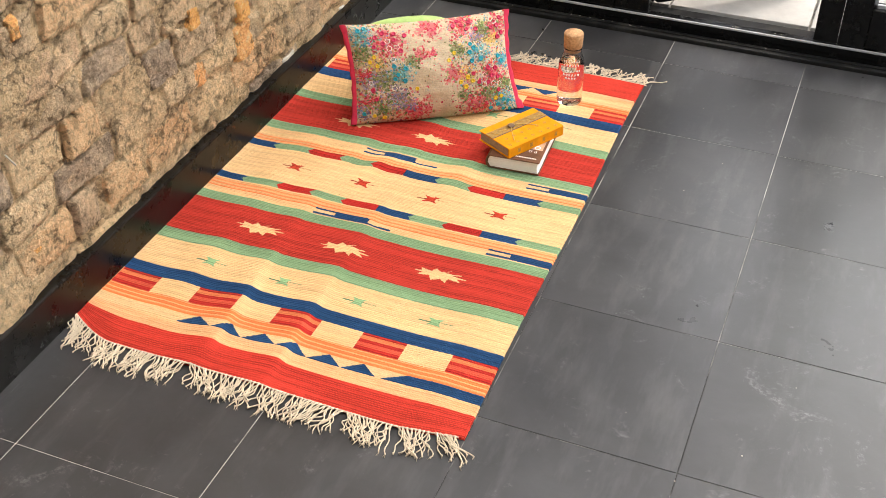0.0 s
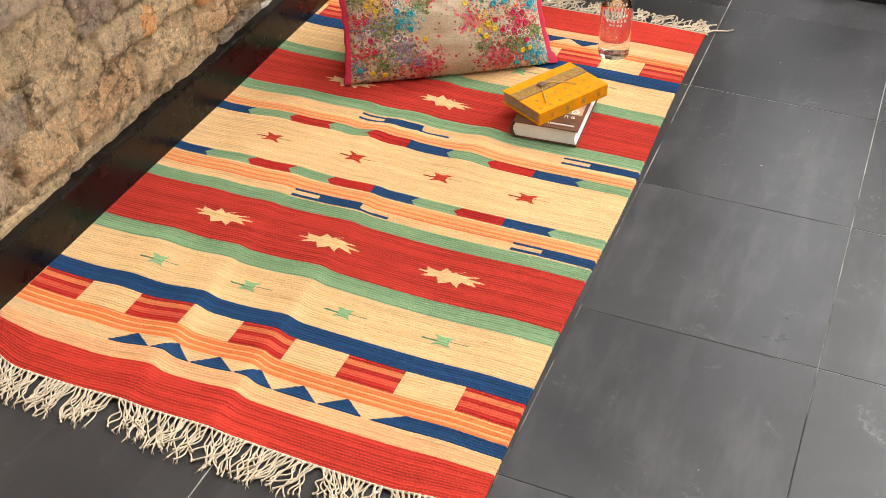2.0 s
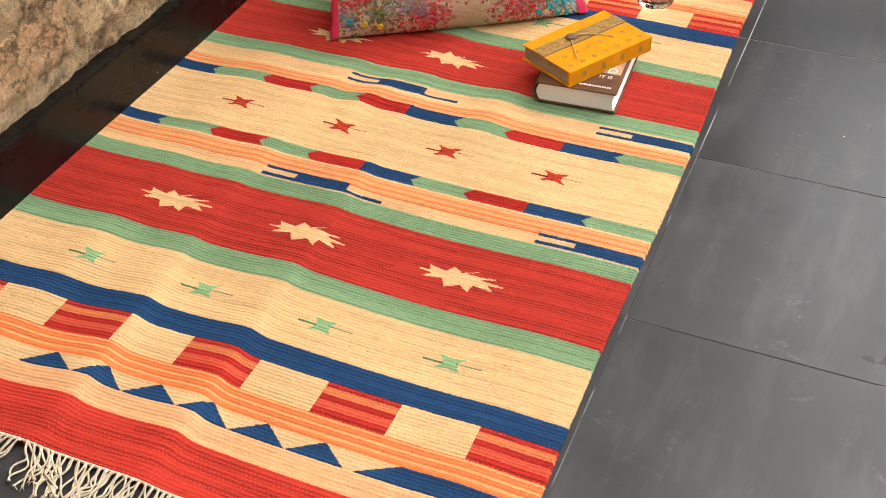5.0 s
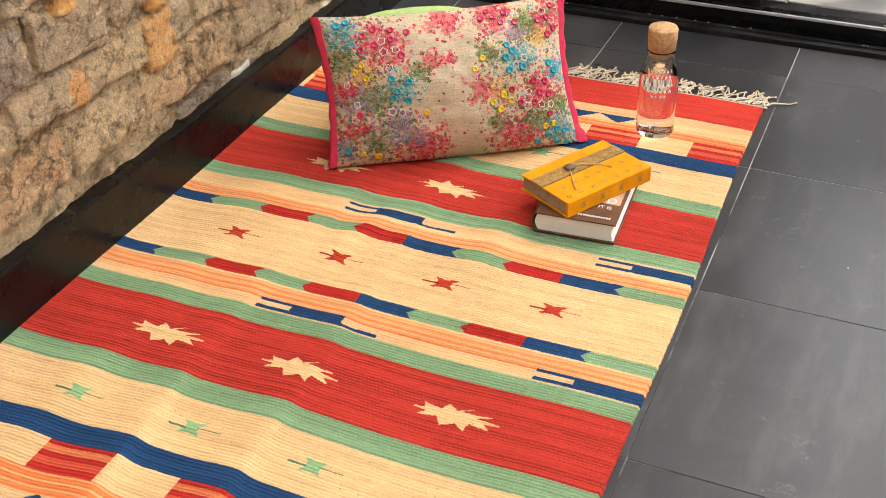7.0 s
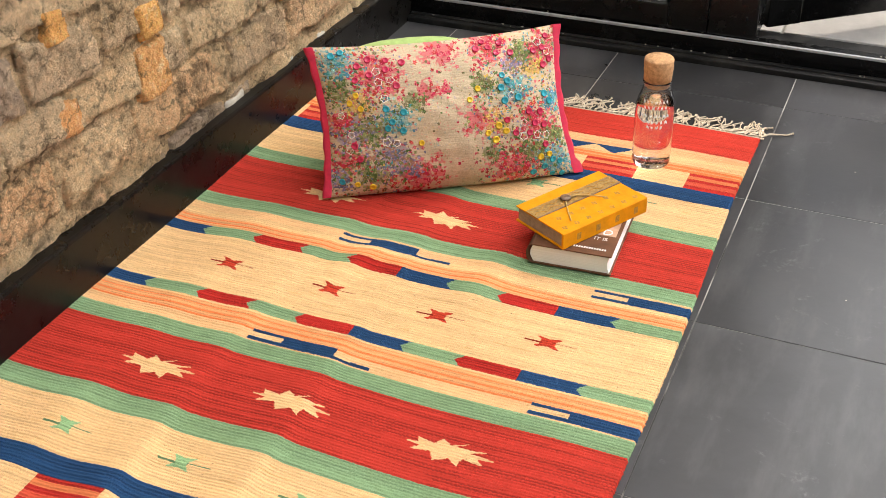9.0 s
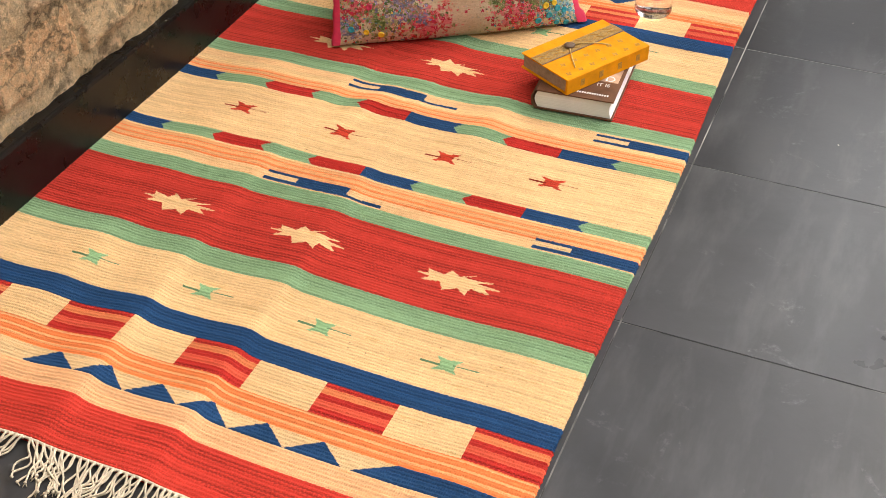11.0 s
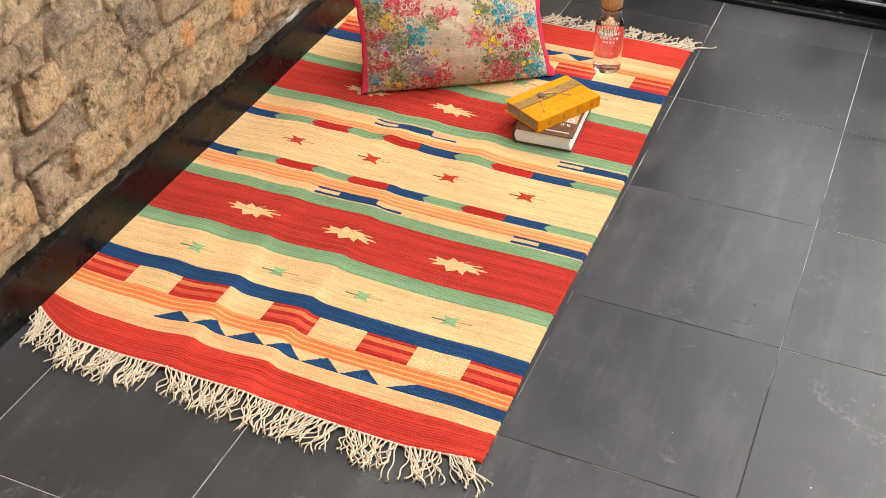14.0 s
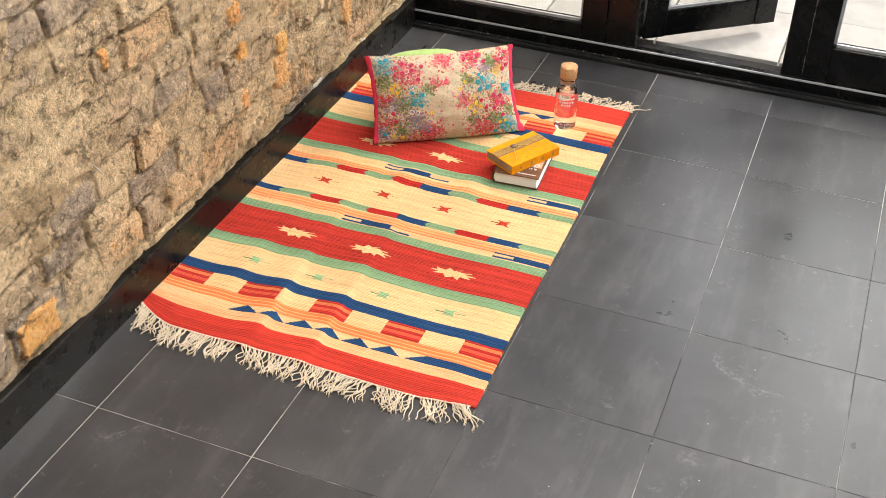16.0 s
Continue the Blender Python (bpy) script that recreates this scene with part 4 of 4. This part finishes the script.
            ring = [(p.x - out * 0.005, p.y, 0.0065), (p.x + out * w * 0.7, p.y, 0.0045 + k), (p.x + out * w, p.y, k), (p.x + out * w * 0.7, p.y, -0.0035 + k), (p.x - out * 0.005, p.y, -0.0065)]
            rows.append([bm.verts.new(v) for v in ring])
        for a, b in zip(rows, rows[1:]):
            for k in range(4):
                bm.faces.new((a[k], a[k + 1], b[k + 1], b[k]))
        bmesh.ops.recalc_face_normals(bm, faces=bm.faces[:])
        part("ribbon_edge", bm, MAT_PINK, pillow, "crimson ribbon edging", True)
    r = random.Random(2)
    shapes = {}
    for kind, places in PILLOW_BUTTONS.items():
        for s, t in places:
            if kind not in shapes:
                if kind == "white":
                    bm = bmesh.new()
                    pts = [(0.0062 * (1 + 0.18 * math.cos(5 * a)) * math.cos(a), 0.0062 * (1 + 0.18 * math.cos(5 * a)) * math.sin(a), 0.0008) for a in [2 * math.pi * i / 20 for i in range(21)]]
                    tube(pts, 0.0007, bm, 4)
                    ob = part("stitched_ring", bm, BUTTONS[kind], pillow, "white stitched flower ring", True)
                else:
                    bm = lathe([(0, 0.0012), (0.0030, 0.0011), (0.0042, 0.0024), (0.0055, 0.0024), (0.0062, 0.0012), (0.0058, -0.0005), (0, -0.0005)], 18)
                    ob = part("button", bm, BUTTONS[kind], pillow, {"pink": "crimson", "blue": "turquoise", "gold": "yellow"}[kind] + " sewn button", True)
                shapes[kind] = ob.data
            else:
                ob = new("stitched_ring" if kind == "white" else "button", shapes[kind])
                ob.parent = pillow
            e = 0.01
            p = lambda a, b: Vector((*flat(a, b), bulge(a, b)))
            c = p(s, t)
            nrm = (p(min(1, s + e), t) - p(max(0, s - e), t)).cross(p(s, min(1, t + e)) - p(s, max(0, t - e))).normalized()
            q = nrm.to_track_quat("Z", "Y").to_matrix().to_4x4()
            size = r.uniform(0.88, 1.1)
            ob.matrix_basis = Matrix.Translation(c + nrm * 0.0008) @ q @ pose(0, 0, 0, 0, 0, r.uniform(0, 360)) @ Matrix.Scale(size, 4)
    # a plain cushion props it up from behind
    m2 = m.copy()
    m2.translation = mid + Vector((-0.045, 0.085, 0.0)) + U * -0.06
    prop = thing("cushion", "plain lime green cushion propping up the floral pillow", "cushion", m2)
    bm = bmesh.new()
    bmesh.ops.create_uvsphere(bm, u_segments=48, v_segments=32, radius=1)
    for v in bm.verts:
        d = v.co.copy()
        f = [math.copysign(abs(c) ** 0.55, c) for c in d[:2]]
        v.co = Vector((f[0] * 0.15, 0.117 + f[1] * 0.119, d.z * 0.04))
        v.co.z += 0.003 * noise.noise(v.co * 25)
        v.co.y -= 0.012 * max(0.0, v.co.y - 0.2) / 0.036 * (v.co.x / 0.15) ** 2
    part("cover", bm, MAT_GREEN, prop, smooth=True)


def build_bottle():
    at = Vector((-0.193, 1.658, 0.0085))
    bottle = thing("bottle", "clear glass water bottle with a cork stopper, partly filled", "bottle", Matrix.Translation(at))
    outer = [(0, 0.0), (0.029, 0.0), (0.0335, 0.002), (0.0358, 0.008), (0.0362, 0.03), (0.0362, 0.112), (0.0355, 0.124), (0.0325, 0.136), (0.0285, 0.146), (0.0258, 0.154), (0.0250, 0.160), (0.0250, 0.165), (0.0260, 0.167), (0.0260, 0.170)]
    inner = [(0.0236, 0.170), (0.0230, 0.166), (0.0230, 0.160), (0.0236, 0.155), (0.0260, 0.146), (0.0300, 0.135), (0.0332, 0.123), (0.0338, 0.111), (0.0338, 0.03), (0.0332, 0.014), (0.030, 0.010), (0, 0.011)]
    g = part("glass", lathe(outer + inner, 64), MAT_GLASS, bottle, "clear glass body", True)
    g.visible_shadow = False
    w = part("water", lathe([(0, 0.0105), (0.0302, 0.0095), (0.0336, 0.0138), (0.0342, 0.03), (0.0342, 0.111), (0.0336, 0.123), (0.0318, 0.1305), (0.0300, 0.1300), (0, 0.1300)], 64), MAT_WATER, bottle, "still clear water", True)
    w.visible_shadow = False
    part("cork", lathe([(0, 0.158), (0.0205, 0.158), (0.0226, 0.1705), (0.0255, 0.1712), (0.0258, 0.186), (0.0266, 0.190), (0.0268, 0.2095), (0.0255, 0.2125), (0, 0.2130)], 40), MAT_CORK, bottle, "pale cork stopper", True)
    # printed white writing that cannot be read, as short curved bars round the front
    r = random.Random(8)
    for row, (z, n) in enumerate(((0.138, 7), (0.128, 6), (0.112, 7), (0.100, 6), (0.090, 4))):
        for k in range(n):
            a0 = math.radians(-75 + (k - n / 2 + 0.2) * 13)
            a1 = a0 + math.radians(r.uniform(5, 9))
            h = r.uniform(0.0025, 0.0055)
            rad = float(np.interp(z, [0.1, 0.124, 0.136, 0.146], [0.0362, 0.0355, 0.0325, 0.0285])) + 0.0007
            bm = bmesh.new()
            cols = []
            for i in range(5):
                a = a0 + (a1 - a0) * i / 4
                dz = 0.0015 * math.sin(i * 1.6 + k)
                cols.append([bm.verts.new((q * math.cos(a), q * math.sin(a), zz + dz)) for q, zz in ((rad, z - h / 2), (rad, z + h / 2), (rad - 0.0005, z + h / 2), (rad - 0.0005, z - h / 2))])
            for a, b in zip(cols, cols[1:]):
                for q in range(4):
                    bm.faces.new((a[q], b[q], b[(q + 1) % 4], a[(q + 1) % 4]))
            bmesh.ops.recalc_face_normals(bm, faces=bm.faces[:])
            part("print_mark", bm, MAT_WHITE_INK, bottle, "white printed mark")


def rounded_prism(outline, z0, z1):
    bm = bmesh.new()
    lo, hi = [bm.verts.new((x, y, z0)) for x, y in outline], [bm.verts.new((x, y, z1)) for x, y in outline]
    n = len(lo)
    for i in range(n):
        bm.faces.new((lo[i], lo[(i + 1) % n], hi[(i + 1) % n], hi[i]))
    bm.faces.new(hi), bm.faces.new(lo[::-1])
    bmesh.ops.recalc_face_normals(bm, faces=bm.faces[:])
    return bm


def build_hardback():
    """Origin at the front corner by the fore-edge: x runs back to the spine as minus, y to the head."""
    book = thing("hardback_book", "thick hardback book with brown cover and white pages, lying closed", "book", pose(-0.153, 1.258, 0.0085, 0, 0, 4))
    w, d, h = 0.134, 0.200, 0.037
    pages = bmesh.new()
    # block of pages: rounded at the spine, hollow at the fore-edge, extruded along y
    prof = [(-0.003 - 0.004 * math.sin(math.pi * k / 8), 0.0028 + (h - 0.0056) * k / 8) for k in range(9)]
    prof += [(-w + 0.004 - 0.006 * math.sin(math.pi * k / 8), h - 0.0028 - (h - 0.0056) * k / 8) for k in range(9)]
    a, b = [pages.verts.new((x, 0.003, z)) for x, z in prof], [pages.verts.new((x, d - 0.003, z)) for x, z in prof]
    for i in range(len(a)):
        pages.faces.new((a[i], a[(i + 1) % len(a)], b[(i + 1) % len(a)], b[i]))
    pages.faces.new(a), pages.faces.new(b[::-1])
    bmesh.ops.recalc_face_normals(pages, faces=pages.faces[:])
    part("page_block", pages, MAT_PAGES, book, "white page edges")
    part("back_cover", box(-w + 0.002, 0.0, 0, d, 0, 0.0026, 0.0008), MAT_BROWN_COVER, book)
    front = part("front_cover", box(-w + 0.002, 0.0, 0, d, h - 0.0026, h, 0.0008), MAT_BROWN_COVER, book, "brown printed front cover")
    bm, rows = bmesh.new(), []
    for k in range(13):
        ang = math.pi * (0.5 + k / 12)
        for rad in (1.0,):
            x, z = -w + 0.003 + 0.011 * math.cos(ang), h / 2 + (h / 2) * math.sin(ang)
            xi, zi = -w + 0.003 + 0.0085 * math.cos(ang), h / 2 + (h / 2 - 0.0022) * math.sin(ang)
            rows.append([bm.verts.new((x, 0, z)), bm.verts.new((x, d, z)), bm.verts.new((xi, d, zi)), bm.verts.new((xi, 0, zi))])
    for p, q in zip(rows, rows[1:]):
        for i in range(4):
            bm.faces.new((p[i], p[(i + 1) % 4], q[(i + 1) % 4], q[i]))
    bm.faces.new(rows[0]), bm.faces.new(rows[-1][::-1])
    bmesh.ops.recalc_face_normals(bm, faces=bm.faces[:])
    part("spine", bm, MAT_BROWN_COVER, book, smooth=True)
    part("cover_picture", box(-0.118, -0.006, 0.060, d - 0.006, h + 0.0002, h + 0.0006), MAT_COVER_ART, book, "pale brown printed picture")
    txt = bpy.data.curves.new("title_line", "FONT")
    txt.body, txt.size, txt.extrude = "IT IS", 0.0125, 0.0002
    t = new("title_line", txt)
    t.parent = book
    t.data.materials.append(MAT_WHITE_INK)
    t.matrix_basis = pose(-0.040, 0.044, h + 0.0007)
    txt2 = bpy.data.curves.new("title_line", "FONT")
    txt2.body, txt2.size, txt2.extrude = "D", 0.024, 0.0002
    t2 = new("title_line", txt2)
    t2.parent = book
    t2.data.materials.append(MAT_WHITE_INK)
    t2.matrix_basis = pose(-0.030, 0.062, h + 0.0010)
    for x0, x1, y, s in ((-0.122, -0.090, 0.038, 0.005), (-0.075, -0.060, 0.028, 0.003), (-0.088, -0.012, 0.014, 0.0045)):
        x = x0
        while x < x1:
            part("cover_mark", box(x, x + s * 0.6, y, y + s, h + 0.0001, h + 0.0006), MAT_WHITE_INK, book)
            x += s * 0.95


MAT_COVER_ART = plain("printed_cover_picture", (0.42, 0.27, 0.18), 0.4, vary=0.5, scale=22, bump=0)


def build_journal():
    """Long side along x, from the band's hinge side; origin at the middle of its underside."""
    book = thing("journal", "saffron yellow handmade paper journal tied with twine, lying on a book", "notebook", pose(-0.237, 1.361, 0.0460, 0, 0, 60.5))
    L, W, h = 0.190, 0.118, 0.029
    # the flap side lies to +y; the spine runs along -y
    part("page_block", box(-L / 2 + 0.004, L / 2 - 0.004, -W / 2 + 0.004, W / 2 - 0.003, 0.0022, h - 0.0022), MAT_HANDMADE, book, "grey-brown handmade paper edges")
    part("cover", box(-L / 2, L / 2, -W / 2, W / 2, h - 0.0024, h, 0.0009), MAT_YELLOW, book, "saffron yellow front cover")
    part("back_cover", box(-L / 2, L / 2, -W / 2, W / 2, 0, 0.0024, 0.0009), MAT_YELLOW, book)
    bm = box(-L / 2, L / 2, -W / 2 - 0.0012, -W / 2 + 0.004, 0.0004, h - 0.0004, 0.0012)
    part("spine", bm, MAT_YELLOW, book)
    band = part("band", box(-L / 2 - 0.0003, L / 2 + 0.0003, 0.006, 0.034, h + 0.0001, h + 0.0012, 0.0005), MAT_BRONZE_BAND, book, "embossed bronze patterned band")
    wave = bmesh.new()
    for k in range(2):
        pts = [(-L / 2 + 0.004 + i * (L - 0.008) / 60, 0.014 + 0.012 * k + 0.0035 * math.sin(i * 0.62 + k), h + 0.0014) for i in range(61)]
        tube(pts, 0.0009, wave, 4)
    part("scroll", wave, MAT_STAMP, band, "dark embossed scroll", True)
    part("flap_edge", box(-L / 2, L / 2, 0.0035, 0.006, h + 0.0001, h + 0.0014, 0.0004), MAT_TOGGLE, band, "dark flap edge")
    r = random.Random(6)
    for i in range(7):
        for j in range(4):
            x, y = -L / 2 + 0.016 + i * 0.0265 + (0.012 if j % 2 else 0), -W / 2 + 0.014 + j * 0.028
            if y > 0.0 and y < 0.040 or x > L / 2 - 0.008:
                continue
            bm = bmesh.new()
            for q in range(4):
                ang = q * math.pi / 2 + 0.4
                cx, cy = x + 0.0032 * math.cos(ang), y + 0.0032 * math.sin(ang)
                ring = [bm.verts.new((cx + 0.0025 * math.cos(k * math.pi / 4), cy + 0.0021 * math.sin(k * math.pi / 4), h + 0.0003)) for k in range(8)]
                low = [bm.verts.new((v.co.x, v.co.y, h - 0.0002)) for v in ring]
                bm.faces.new(ring)
                for k in range(8):
                    bm.faces.new((low[k], low[(k + 1) % 8], ring[(k + 1) % 8], ring[k]))
            part("stamp", bm, MAT_STAMP, book)
    for i in range(4):
        x = -L / 2 + 0.03 + i * 0.043
        part("stamp", box(x, x + 0.009, -W / 2 - 0.0016, -W / 2 - 0.0008, 0.008, 0.020, 0.0003), MAT_STAMP, book)
    part("toggle", lathe([(0, h + 0.0072), (0.006, h + 0.0068), (0.0095, h + 0.0055), (0.0095, h + 0.0030), (0.007, h + 0.0013), (0, h + 0.0013)], 24), MAT_TOGGLE, book, "dark round wooden toggle", True).matrix_basis = pose(-0.018, 0.021, 0)
    part("twine", tube([(-0.018, 0.021, h + 0.0030), (-0.030, 0.006, h + 0.003), (-0.046, -0.018, h + 0.0025), (-0.058, -0.037, h + 0.002)], 0.0011, sides=6), MAT_TWINE, book, "waxed twine tie", True)
    part("twine", tube([(-0.018, 0.021, h + 0.0030), (0.004, 0.016, h + 0.0036), (0.024, 0.000, h + 0.003), (0.040, -0.017, h + 0.002)], 0.0013, sides=6, taper=0.7), MAT_TWINE, book, "waxed twine tie", True)


MAT_HANDMADE = plain("handmade_paper_edges", (0.36, 0.27, 0.20), 0.9, vary=0.25, scale=90, bump=0.5)

build_pillow()
build_bottle()
build_hardback()
build_journal()
